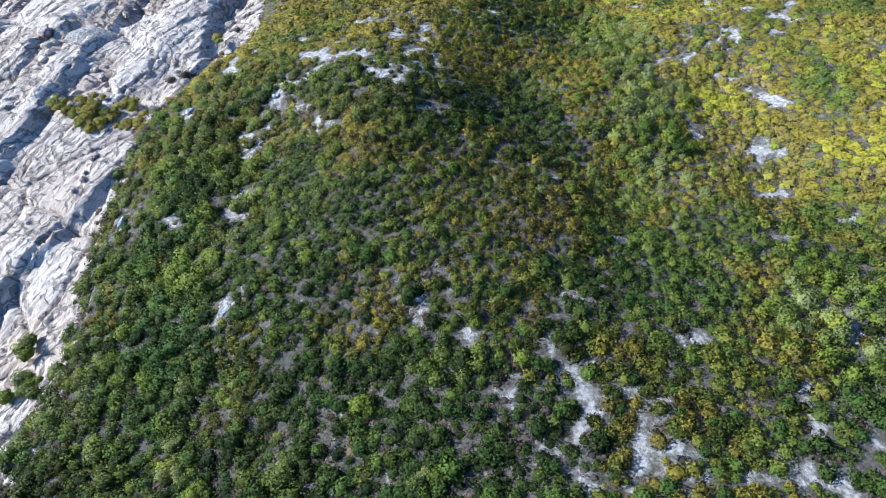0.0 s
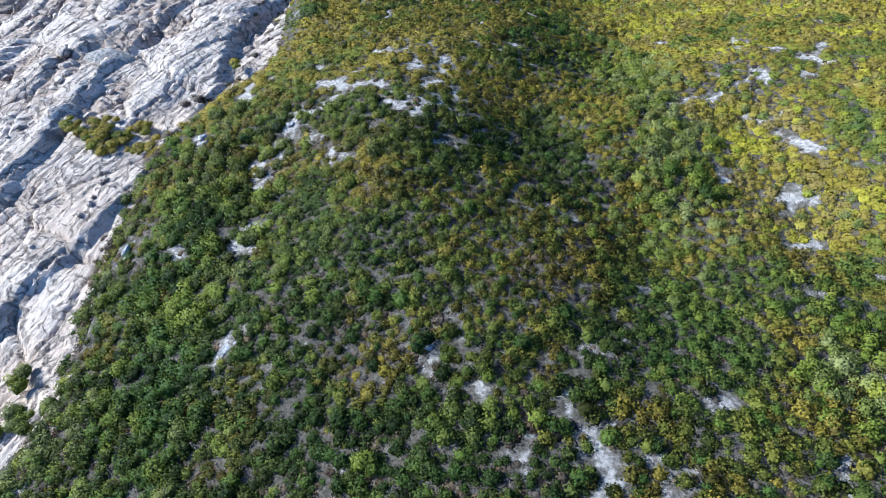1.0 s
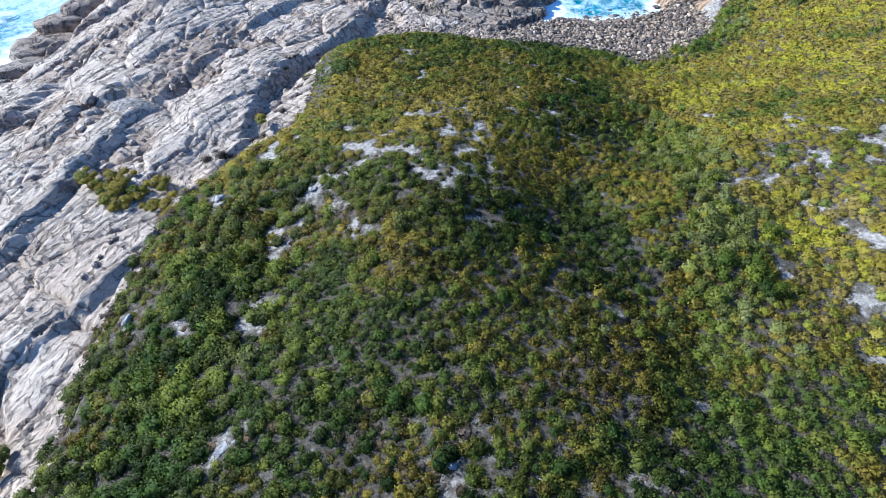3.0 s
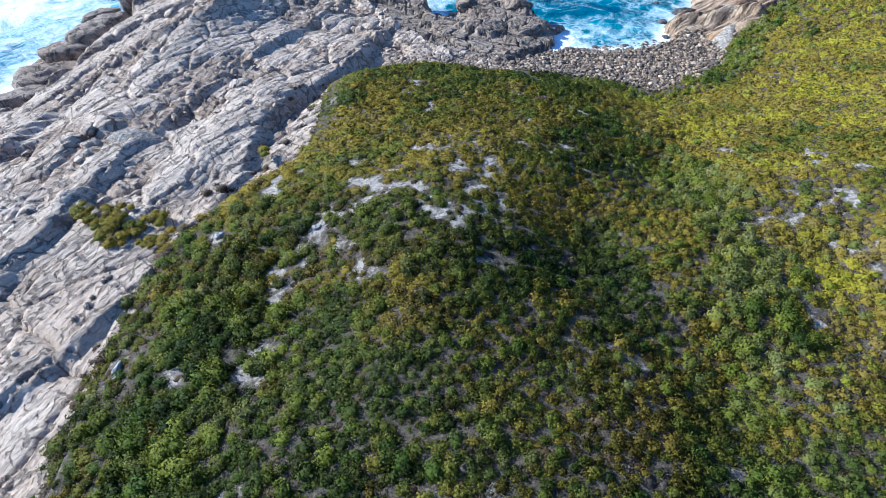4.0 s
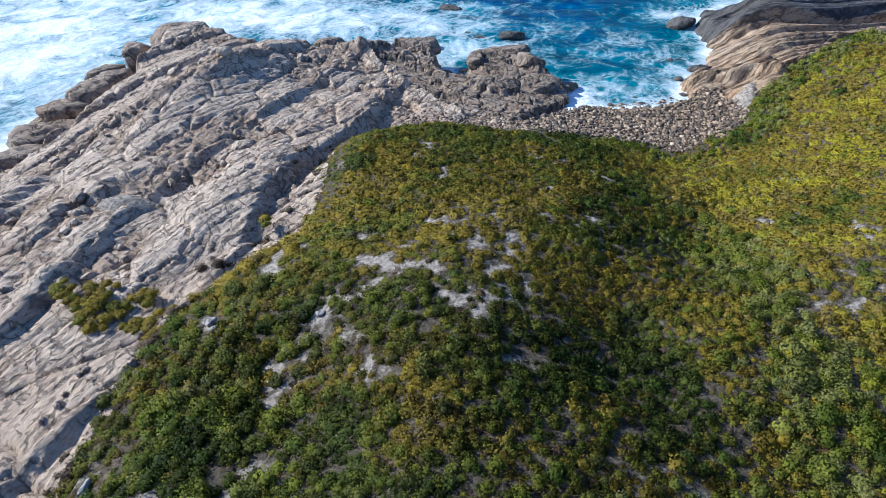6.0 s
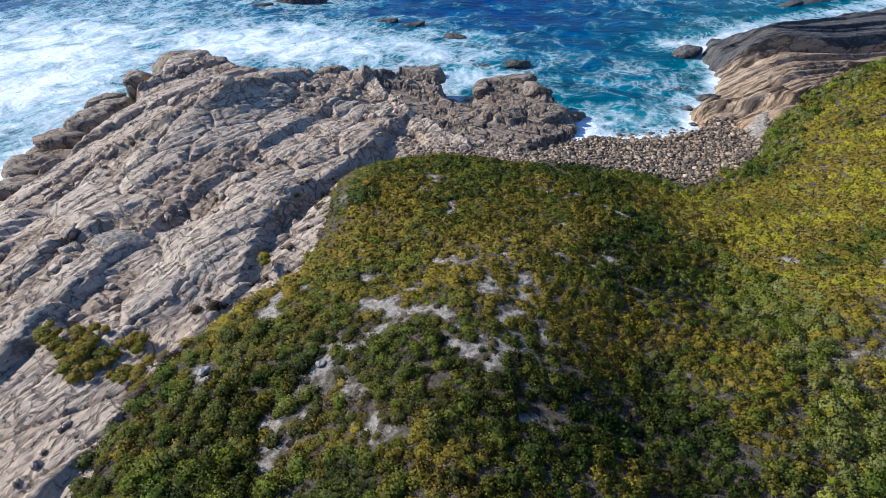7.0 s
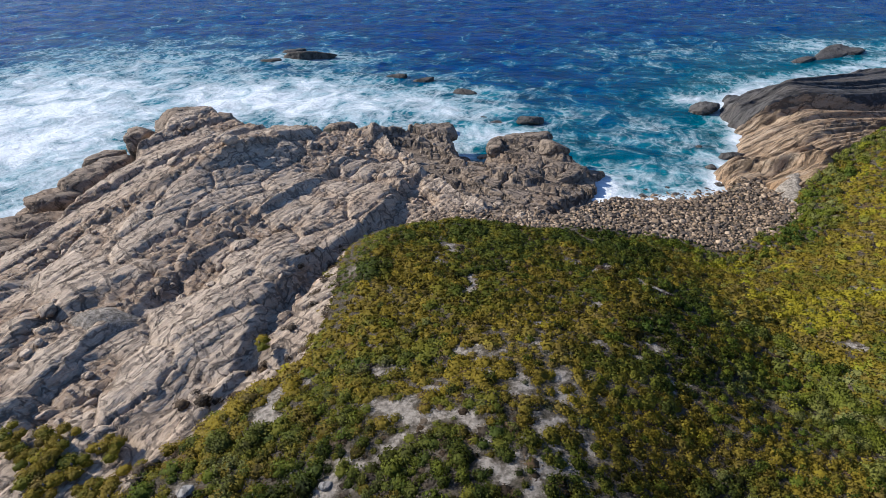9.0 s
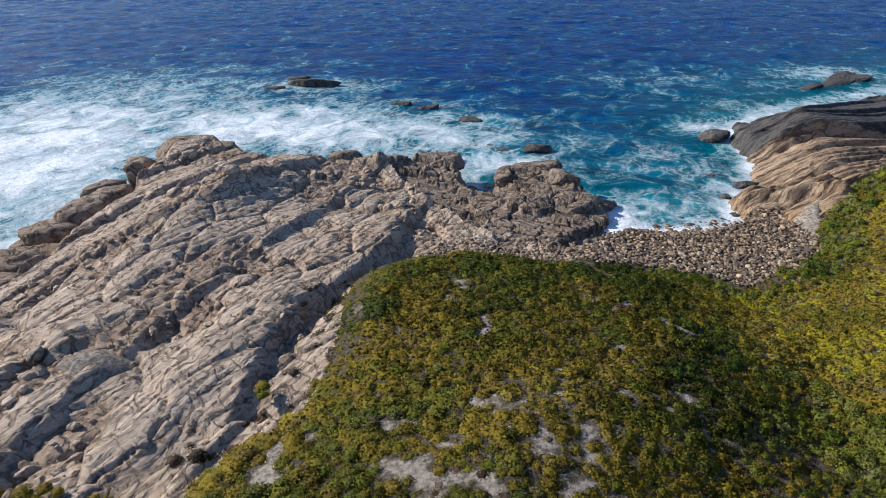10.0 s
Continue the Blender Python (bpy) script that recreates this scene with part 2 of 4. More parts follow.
def edge_distance(x, y, ring):
    """Distance to a closed ring of corners: positive inside, negative outside."""
    best, inside = np.full(x.shape, 1e9), np.zeros(x.shape, bool)
    for (ax, ay), (bx, by) in zip(ring, ring[1:] + ring[:1]):
        dx, dy = bx - ax, by - ay
        s = np.clip(((x - ax) * dx + (y - ay) * dy) / (dx * dx + dy * dy), 0, 1)
        best = np.minimum(best, np.hypot(x - ax - s * dx, y - ay - s * dy))
        if ay != by:
            inside ^= ((ay > y) != (by > y)) & (x < ax + (y - ay) * dx / dy)
    return np.where(inside, best, -best)


def ramp(v, low, high):
    s = np.clip((v - low) / (high - low), 0, 1)
    return s * s * (3 - 2 * s)


def lattice(i, j, seed):
    n = (i.astype(np.int64) * 374761393 + j.astype(np.int64) * 668265263 + seed * 974634777) & 0xFFFFFFFF
    n = ((n ^ (n >> 13)) * 1274126177) & 0xFFFFFFFF
    return ((n ^ (n >> 16)) & 0xFFFF) / 65535.0


def wave(x, y, size, seed):
    """Smooth noise from -1 to 1 with lumps of that size."""
    u, v = x / size + 57.3, y / size + 31.7
    i, j = np.floor(u), np.floor(v)
    a, b = u - i, v - j
    a, b = a * a * (3 - 2 * a), b * b * (3 - 2 * b)
    low = lattice(i, j, seed) * (1 - a) + lattice(i + 1, j, seed) * a
    high = lattice(i, j + 1, seed) * (1 - a) + lattice(i + 1, j + 1, seed) * a
    return 2 * (low * (1 - b) + high * b) - 1


def splines(u, n):
    u = np.clip(u, 0, n - 1.001)
    i = np.floor(u).astype(int)
    f = u - i
    parts = ((1 - f) ** 3 / 6, (3 * f ** 3 - 6 * f ** 2 + 4) / 6, (-3 * f ** 3 + 3 * f ** 2 + 3 * f + 1) / 6, f ** 3 / 6)
    return [(np.clip(i - 1 + k, 0, n - 1), part_weight) for k, part_weight in enumerate(parts)]


def gutter(x, y):
    """The trough between the scrub-covered hill and the bare rock."""
    d = edge_distance(x, y, SCRUB_EDGE)
    return ramp(-d, -4.0, 0.2) * np.exp(-(np.clip(-d - 2, 0, None) / 5.5) ** 2) * ramp(y, 34, 42) * (1 - ramp(x, 6, 14))


def shore_fall(x, y):
    d = edge_distance(x, y, LAND_EDGE) + 1.5 * wave(x, y, 5.5, 81) + 0.8 * wave(x, y, 2.1, 82)
    gentle = ramp(x, 44, 52)
    return ramp(d, -2.0, 4.0) * (1 - gentle) + gentle * (0.45 * ramp(d, -2.0, 2.0) + 0.55 * ramp(d, -2.0, 15.0))


# long bare ridges: place, half length, half width, direction, height
WHALEBACKS = [(-41, 91, 15, 6, 62, 3.4), (-47, 74, 10, 5, 66, 1.2), (-47, 47, 12, 4, 75, 1.3), (-30, 46, 15, 3.5, 80, 1.0),
              (-8, 113, 5.5, 4.2, 20, 1.0), (7.5, 107, 6, 4.2, 0, 1.9), (16, 103, 6.5, 3.2, -18, 2.0), (-20, 112, 6, 3, 5, 2.5), (6, 97, 7, 3, 5, 1.4)]

# swells and hollows of the hillside, in the same terms
HOLLOWS = [(1, 20, 24, 6.5, 90, 0.43), (14, 27, 7, 5, 75, -1.48), (14, 14, 8, 6, 90, -0.96), (22, 9, 7, 6, 90, -1.36), (27, 41, 11, 5.5, 65, -1.26),
           (41, 37, 8, 7, 45, 1.1), (37, 8, 9, 6, 90, -1.42), (38, 24, 6, 6, 0, -1.0), (-28.5, 33, 8, 4, 70, -1.83), (-40.5, 38, 12, 5, 85, 0.62),
           (-16.5, 58, 16, 3.5, 92, 0.55), (-15, 20, 7, 5, 90, -1.05), (19, 56, 6, 5, 0, 0.32), (35, 69, 9, 6, 0, -0.95), (-10, 0, 8, 8, 0, 0.3)]


def ridges(x, y):
    rise = np.zeros(x.shape)
    for px, py, half_long, half_wide, angle, height in WHALEBACKS + HOLLOWS:
        c, s = math.cos(math.radians(angle)), math.sin(math.radians(angle))
        u, v = ((x - px) * c + (y - py) * s) / half_long, (-(x - px) * s + (y - py) * c) / half_wide
        rise += height * np.exp(-u * u - v * v)
    return rise

SECTIONS = [
    (5.5, 7, 7.8, 7.3, 5.5, 2.2, 4.8, 10.3, 14),
    (5.2, 5.3, 8, 11, 10.5, 9.2, 9.7, 9.4, 9.7),
    (6.5, 4.3, 7.1, 9, 8.2, 10.7, 8.9, 7, 7.2),
    (10.8, 9.8, 13.2, 13.8, 11.6, 8.1, 3.3, 5.6, 7.5),
    (15.7, 15.2, 15.7, 15.7, 13.7, 7.4, 3.3, 5.8, 8.5),
    (17.7, 15.2, 12.1, 10.5, 7.6, 1.8, 0.2, 4.1, 9.8),
    (17.4, 15.8, 15.6, 16.3, 10.1, 2.6, 2.2, 4.3, 10.8),
    (17.8, 17.8, 18.4, 17.9, 13.5, 10.1, 9.3, 6.2, 10),
    (18.9, 19.8, 20.1, 19.4, 18.1, 16.4, 13.1, 8.3, 6),
]
GUTTER = 1.2


def land(x, y):
    """Height of the ground, without the relief of the bare rock."""
    x, y = np.asarray(x, float), np.asarray(y, float)
    rise = np.zeros(x.shape)
    table = np.array(SECTIONS)
    for i, a in splines((x + 76) / 21, 9):
        for j, b in splines((y + 40) / 22, 9):
            rise += a * b * table[i, j]
    fall = shore_fall(x, y)
    return (rise + ridges(x, y) - GUTTER * gutter(x, y)) * fall - 2.5 * (1 - fall)


def blocks(x, y, size, long, angle, seed):
    """Jointed blocks, longer along the strike: a step for each block, and how near its edge is."""
    c, s = math.cos(radians(angle)), math.sin(radians(angle))
    u, v = (x * c + y * s) / (size * long), (-x * s + y * c) / size
    u = u + 0.25 * wave(x, y, size * 2.0, seed + 7)
    v = v + 0.30 * wave(x, y, size * 1.7, seed + 8)
    i, j = np.floor(u), np.floor(v)
    first, second, step = np.full(x.shape, 9.0), np.full(x.shape, 9.0), np.zeros(x.shape)
    for di in (-1, 0, 1):
        for dj in (-1, 0, 1):
            a, b = i + di, j + dj
            pu, pv = a + 0.1 + 0.8 * lattice(a, b, seed), b + 0.1 + 0.8 * lattice(a, b, seed + 1)
            d = np.hypot(u - pu, v - pv)
            lift = lattice(a, b, seed + 2) - 0.5 + 0.7 * (lattice(a, b, seed + 3) - 0.5) * (v - pv) + 0.5 * (v - pv) + 0.6 * (lattice(a, b, seed + 4) - 0.5) * (u - pu)
            near = d < first
            second = np.where(near, first, np.minimum(second, d))
            step = np.where(near, lift, step)
            first = np.where(near, d, first)
    return step, second - first


def scarps(x, y, length, angle, seed, bend):
    """Slabs that rise gently across the strike and break off sharply: 0 to 1."""
    c, s = math.cos(radians(angle)), math.sin(radians(angle))
    v = x * s - y * c + bend * wave(x, y, length * 4, seed) + 0.35 * bend * wave(x, y, length * 1.3, seed + 1)
    f = v / length
    row = np.floor(f)
    f = f - row
    tall = np.maximum(0.15, 0.5 + 0.5 * lattice(row, row * 0, seed + 2) + 0.35 * wave(x, y, length * 2.6, seed + 3))
    return tall * np.where(f < 0.88, f / 0.88, 1 - ramp(f, 0.88, 1.0)), f


def bulge(edge, width):
    return np.sqrt(np.clip(edge, 0, width) / width)


def rubble_band(x, y):
    """Bands of broken rock between the slabs, along the strike."""
    c, s = math.cos(radians(64)), math.sin(radians(64))
    return ramp(wave(x * c + y * s, (-x * s + y * c) * 3.2, 22, 5) + 0.7 * wave(x, y, 4.0, 6), 0.12, 0.5) * (0.35 + 0.65 * ramp(y, 24, 44))


def rock_relief(x, y, angle=64):
    """Bulging slabs, joints and bands of rubble of the western granite."""
    x = x + 0.4 * wave(x, y, 4.5, 91) + 0.10 * wave(x, y, 1.3, 93)
    y = y + 0.4 * wave(x, y, 4.5, 92) + 0.10 * wave(x, y, 1.3, 94)
    whale, _ = scarps(x, y, 13.0, angle + 8, 11, 7.0)
    big, big_edge = blocks(x, y, 5.0, 2.4, angle, 13)
    mid, mid_edge = blocks(x, y, 2.1, 2.2, angle + 4, 21)
    low, low_edge = blocks(x, y, 0.95, 1.5, angle + 10, 31)
    leaf, _ = scarps(x, y, 0.9, angle - 2, 19, 0.5)
    rubble = rubble_band(x, y)
    z = 1.3 * whale + 0.36 * big - 0.42 * np.exp(-(big_edge / 0.05) ** 2) + 0.2 * bulge(big_edge, 0.3)
    z += (0.30 * mid - 0.20 * np.exp(-(mid_edge / 0.06) ** 2)) * (0.55 + 0.45 * rubble)
    z += rubble * (0.34 * low - 0.14 * np.exp(-(low_edge / 0.10) ** 2)) - 0.45 * rubble + 0.22 * leaf * (1 - rubble) + 0.10 * low * (1 - rubble)
    return z - 1.35 + 0.5 * wave(x, y, 13, 3) + 0.05 * wave(x, y, 1.1, 4)


def cove_relief(x, y):
    """Blocky steps of the outcrop over the cove."""
    x = x + 0.4 * wave(x, y, 4, 95) + 0.06 * wave(x, y, 1.2, 96)
    y = y + 0.4 * wave(x, y, 4, 97) + 0.06 * wave(x, y, 1.2, 98)
    tall, _ = scarps(x, y, 4.6, -14, 83, 2.2)
    thin, _ = scarps(x, y, 1.5, -10, 85, 0.9)
    mid, mid_edge = blocks(x, y, 2.3, 1.9, -14, 101)
    low, low_edge = blocks(x, y, 0.9, 1.5, -5, 105)
    z = 0.9 * tall + 0.3 * thin + 0.3 * mid - 0.75 * np.exp(-(mid_edge / 0.05) ** 2) + 0.2 * low - 0.15 * np.exp(-(low_edge / 0.1) ** 2)
    return z - 1.1 + 0.04 * wave(x, y, 1.0, 4)


def step_line(x, y):
    return -(x - 62) * 0.225 + (y - 127.5) * 0.974 + 0.5 * wave(x, y, 6, 231)


def ledge_relief(x, y, angle=17):
    """Level ledges of the eastern headland, with one tall step."""
    x = x + 0.5 * wave(x, y, 9, 91)
    y = y + 0.3 * wave(x, y, 14, 92) + 0.04 * wave(x, y, 1.5, 94)
    north = step_line(x, y)
    tall = 1.8 * ramp(north, -0.6, 0.6) * (1 - ramp(north, 3, 14)) - 1.6 * np.exp(-((north + 1.5) / 3.0) ** 2) - 1.0 * ramp(north, 8, 20)
    ledge, _ = scarps(x, y, 7.5, angle + 2, 63, 0.35)
    thin, _ = scarps(x, y, 2.4, angle - 2, 65, 0.16)
    leaf, _ = scarps(x, y, 0.85, angle, 67, 0.1)
    mid, mid_edge = blocks(x, y, 2.6, 6.0, angle, 69)
    near = ramp(-north, 9, 16)
    # two worn benches that face the beach
    back = 0.356 * (x - 46.5) + 0.934 * (y - 101) + 0.6 * wave(x, y, 3.5, 232)
    tall = tall + (2.3 * ramp(back, -0.35, 0.35) * (1 - ramp(back, 3, 12)) + 1.3 * ramp(back, -4.6, -4.1) * (1 - ramp(back, 0.4, 8))) * ramp(x, 42, 46) * (1 - ramp(x, 58, 63))
    z = tall + 1.25 * ledge + (0.12 + 0.22 * ramp(wave(x, y, 11, 71), -0.35, 0.5) + 0.5 * near) * thin + (0.06 + 0.12 * ramp(wave(x, y, 7, 72), -0.3, 0.4)) * leaf + (0.08 + 0.2 * near) * mid - 0.35 * near * np.exp(-(mid_edge / 0.05) ** 2) - 2.2 * ramp(x, 60, 90)
    return z - 1.5 + 0.08 * wave(x, y, 1.1, 4)


# bare sand between the shrubs, in strips: from, to, width
SAND_CREST = [(-9.0, 32.2, -4.7, 30.7, 0.9), (-3.1, 31.3, -2.0, 30.4, 0.87), (-2.0, 30.4, -0.7, 28.2, 0.75), (2.8, 29.8, 4.2, 30.9, 0.64), (5.4, 36.5, 4.8, 32.8, 0.82),
              (-7.5, 29.3, -9.1, 27.0, 0.75), (-9.3, 27.2, -11.0, 27.6, 0.52), (-11.5, 26.2, -12.4, 25.1, 0.94), (-13.1, 25.0, -13.2, 22.5, 0.36), (-13.2, 22.5, -12.8, 21.2, 0.35),
              (-15.1, 20.7, -14.0, 19.8, 1.2), (-14.1, 20.1, -14.5, 17.2, 0.89), (-1.6, 26.6, -0.0, 25.1, 0.56), (2.0, 27.0, 3.4, 25.4, 0.51), (4.3, 27.6, 4.2, 26.1, 0.92)]
SAND_SLOPE = [(1.9, 24.9, 1.3, 23.0, 0.79), (5.8, 30.5, 6.5, 26.8, 0.32), (-17.8, 35.0, -18.8, 32.1, 1.1), (-15.6, 37.5, -15.9, 36.0, 0.62), (7.7, 21.7, 7.9, 19.6, 0.38),
              (-6.5, 19.3, -6.1, 18.0, 0.93), (-14.4, 11.4, -14.7, 8.1, 0.63), (-14.5, 12.3, -14.4, 11.4, 0.36), (-20.9, 10.1, -20.4, 9.2, 0.57)]
SAND_FAR = [(-27.0, 11.4, -26.8, 10.0, 0.73), (-22.2, 26.3, -22.1, 25.8, 1.25), (4.1, 20.3, 4.2, 19.4, 0.46), (21.5, 77.0, 22.3, 76.1, 0.6)]
SAND_NEAR = [(6.8, -5.1, 6.4, -6.0, 0.3), (5.7, -7.2, 6.1, -8.2, 0.35), (11.8, -7.3, 11.5, -10.5, 0.73), (21.3, -9.1, 22.6, -9.4, 0.8), (8.5, -11.9, 8.4, -13.0, 0.42),
             (13.4, -11.4, 12.3, -15.7, 0.62), (13.3, -13.9, 14.0, -14.3, 0.55), (17.2, -12.7, 16.5, -14.6, 0.29), (17.7, -14.2, 18.7, -13.8, 0.43), (9.5, -16.3, 10.8, -16.9, 0.38),
             (10.8, -16.9, 12.1, -19.2, 0.59), (15.5, -16.8, 15.8, -18.1, 0.44), (17.8, -16.6, 18.0, -17.5, 0.28), (27.8, -14.4, 27.6, -17.9, 0.5), (24.0, -18.6, 25.0, -19.9, 0.82),
             (29.9, -17.4, 30.8, -18.5, 0.63), (18.9, -19.4, 19.5, -19.0, 0.42), (21.4, -19.9, 22.0, -19.6, 0.43)]
SAND_MORE = [(26.7, -20.4, 27.6, -21.2, 0.62), (34.0, -9.6, 34.5, -9.9, 0.62), (-14.1, -2.2, -13.2, -1.3, 0.5), (-7.4, -1.6, -6.9, -2.1, 0.29), (1.9, -3.5, 2.5, -4.2, 0.31),
             (34.3, 5.6, 36.0, 5.9, 0.71), (33.0, 1.5, 33.4, 0.7, 0.79)]
SAND_HILL = [(-3.4, 38.8, -2.2, 38.6, 0.45), (-1.8, 53.2, -2.1, 49.8, 0.7), (3.8, 41.1, 3.9, 38.9, 0.3), (2.1, 35.9, 2.2, 33.5, 0.4),
              (9.4, 40.5, 9.7, 39.2, 0.4), (14.0, 41.8, 14.3, 38.8, 0.4), (14.1, 37.8, 14.4, 36.4, 0.45), (14.4, 35.6, 14.9, 34.9, 0.4),
              (17.5, 55.3, 18.8, 53.6, 0.7), (12.0, 57.2, 15.0, 59.9, 0.6), (9.9, 60.9, 10.7, 59.0, 0.4), (-6.2, 58.6, -5.6, 56.7, 0.5),
              (-0.2, 36.6, 0.6, 37.2, 0.4), (-10.1, 36.6, -8.7, 36.4, 0.4), (-5.7, 34.0, -4.8, 34.3, 0.45), (10.0, 47.6, 10.7, 48.6, 0.4),
              (7.6, 43.6, 7.8, 42.8, 0.35), (5.8, 55.1, 6.3, 56.2, 0.4), (-4.8, 62.3, -4.2, 60.4, 0.6)]
SAND_TRACK = [(42.8, 41.5, 42.0, 37.6, 0.7), (43.4, 40.1, 45.1, 38.9, 0.4), (45.1, 36.7, 47.3, 34.9, 0.45), (47.1, 34.5, 48.0, 31.8, 0.5),
              (48.0, 31.8, 49.2, 30.4, 0.5), (41.0, 31.5, 41.8, 30.0, 0.45), (46.0, 30.0, 46.5, 28.0, 0.4), (35.9, 28.8, 35.0, 27.8, 0.45),
              (38.1, 24.5, 39.4, 24.0, 0.45), (40.9, 18.9, 41.4, 17.7, 0.6), (41.5, 25.0, 41.6, 24.0, 0.35), (39.7, 21.0, 39.9, 20.2, 0.35),
              (35.4, 45.3, 35.8, 44.1, 0.35), (33.7, 47.6, 34.2, 46.0, 0.3), (31.3, 28.3, 33.0, 29.1, 0.3), (35.9, 11.1, 39.0, 11.6, 0.8),
              (50.2, 35.5, 51.2, 34.1, 0.4), (31.5, 15.4, 31.5, 14.9, 0.4)]


def rills(x, y):
    """Narrow washed-out lines that run down the near slope."""
    line = np.exp(-(wave(x + 0.9 * wave(x, y, 5, 180) + 0.12 * y, y * 0.17, 2.3, 178) / 0.10) ** 2)
    return line * ramp(wave(x, y, 5, 179), -0.3, 0.4) * (1 - ramp(y, 14, 26)) * (1 - ramp(x, 16, 24))


def bare_sand(x, y, spread=0.0):
    bare, halo = np.zeros(x.shape), np.zeros(x.shape)
    x0, y0 = x, y
    x = x + 0.45 * wave(x0, y0, 1.3, 43) + 0.22 * wave(x0, y0, 0.5, 45)
    y = y + 0.45 * wave(x0, y0, 1.3, 44) + 0.22 * wave(x0, y0, 0.5, 46)
    for ax, ay, bx, by, width in SAND_CREST + SAND_SLOPE + SAND_HILL + SAND_TRACK + SAND_FAR + SAND_NEAR + SAND_MORE:
        dx, dy = bx - ax, by - ay
        s = np.clip(((x - ax) * dx + (y - ay) * dy) / (dx * dx + dy * dy), 0, 1)
        away = np.hypot(x - ax - s * dx, y - ay - s * dy)
        bare = np.maximum(bare, np.exp(-(away / ((0.54 - 0.10 * (ay < 0) + 0.22 * (ax > 28 and ay > 0)) * width + 0.06 + spread)) ** 2))
        halo = np.maximum(halo, np.exp(-(away / (1.3 + 1.2 * width)) ** 2))
    # shrubs stand in the strips, and thin tracks of sand lead on from them
    web = np.exp(-(wave(x0, y0, 2.4, 47) / 0.11) ** 2) + 0.7 * np.exp(-(wave(x0, y0, 1.1, 48) / 0.16) ** 2)
    bare = bare * (0.72 + 0.30 * np.clip(web, 0, 1) - 0.45 * ramp(wave(x0, y0, 0.9, 49), 0.15, 0.5)) + 0.5 * np.clip(web, 0, 1) * ramp(halo, 0.25, 0.7)
    patchy = ramp(wave(x0, y0, 7, 41) + 0.8 * wave(x0, y0, 2.5, 42), 0.7, 1.4)
    return np.clip(np.maximum.reduce((bare, 0.6 * patchy * np.clip(0.3 + web, 0, 1), 0.42 * rills(x0, y0))), 0, 1)


# ---- ground: one sheet, under rock and sea as well ----
def spaced(low, fine_low, fine_high, high, fine, coarse):
    return np.concatenate((np.arange(low, fine_low, coarse), np.arange(fine_low, fine_high, fine), np.arange(fine_high, high + coarse, coarse)))


gx, gy, quads = sheet(spaced(-420, -36, 80, 420, 0.48, 10), spaced(-160, -34, 112, 420, 0.48, 10))
scrub = edge_distance(gx, gy, SCRUB_EDGE)
hummock = 0.22 * wave(gx, gy, 3.2, 51) + 0.4 * wave(gx, gy, 9, 52)
gz = land(gx, gy) + hummock * ramp(scrub, -1, 3) - 2.6 * ramp(-scrub, 0.2, 2.6) - 3.5 * ramp(-scrub, 3, 9)
data = mesh_of("ground", np.stack((gx, gy, gz), 1), quads, SOIL)
values_on(data, "sand", bare_sand(gx, gy))
tagged(new("ground", data), "sandy hillside soil with leaf litter and bare pale patches", "ground", kind="structure")

# ---- bare rock ----
def rock_top(x, y, relief):
    """Height of the bare rock, which dives under the scrub and lies low under the beach."""
    shore, scrub = edge_distance(x, y, LAND_EDGE), edge_distance(x, y, SCRUB_EDGE)
    z = land(x, y) + relief(x, y) * ramp(-scrub, -0.6, 1.2) * (0.7 + 0.3 * ramp(shore, -3, 4)) - 0.9 * ramp(scrub, -0.3, 2.0)
    return z - 1.2 * ramp(x, 8, 14) * (1 - ramp(x, 46, 52)) * ramp(y, 70, 76) * (1 - ramp(y, 96, 101)) * np.where(x < 26, 1 - ramp(y - 0.95 * (x - 14), 86.5, 89.5), 1)


def strata(x, y, z, thick, dip, seed):
    """Steps the slopes of a rock along its beds, which dip to the west."""
    level = (z - dip * (x - 53) + 0.16 * wave(x, y, 7, seed) + 0.04 * wave(x, y, 1.7, seed + 1)) / thick
    bed = np.floor(level)
    share = level - bed
    brink = 0.45 + 0.3 * lattice(bed, bed * 0, seed + 2)
    return z + thick * (ramp(share, brink, brink + 0.3) - share) * (0.55 + 0.4 * lattice(bed, bed * 0, seed + 3))


def rock_sheet(name, xs, ys, material, label, relief, chosen=None, turn=0, dip=None):
    u, v, quads = sheet(xs, ys)
    c, s = math.cos(radians(turn)), math.sin(radians(turn))
    x, y = c * u - s * v, s * u + c * v
    shore, scrub = edge_distance(x, y, LAND_EDGE), edge_distance(x, y, SCRUB_EDGE)
    z = rock_top(x, y, relief)
    if dip is not None:
        stepped = strata(x, y, strata(x, y, z, 1.5, dip, 211), 0.5, dip, 221)
        z = z + (stepped - z) * np.where(x > 40, 0.3 * (1 - ramp(shore, 4, 12)), 1.0)
    points, quads, used = trimmed(np.stack((x, y, z), 1), quads, (scrub < 2.2) & (shore > -6) & (chosen(x, y) if chosen else True))
    data = mesh_of(name, points, quads, material)
    values_on(data, "broken", rubble_band(x, y)[used] if relief is rock_relief else np.zeros(len(used)))
    return tagged(new(name, data), label, "rock", kind="structure")


def cove_line(x, y):
    return np.minimum(0.8 * (x + 15) + 0.6 * (y - 98) + 1.2 * wave(x, y, 3, 99), y - 81 + 0.9 * wave(x, y, 2.5, 100) - 0.6 * np.maximum(-x, 0))


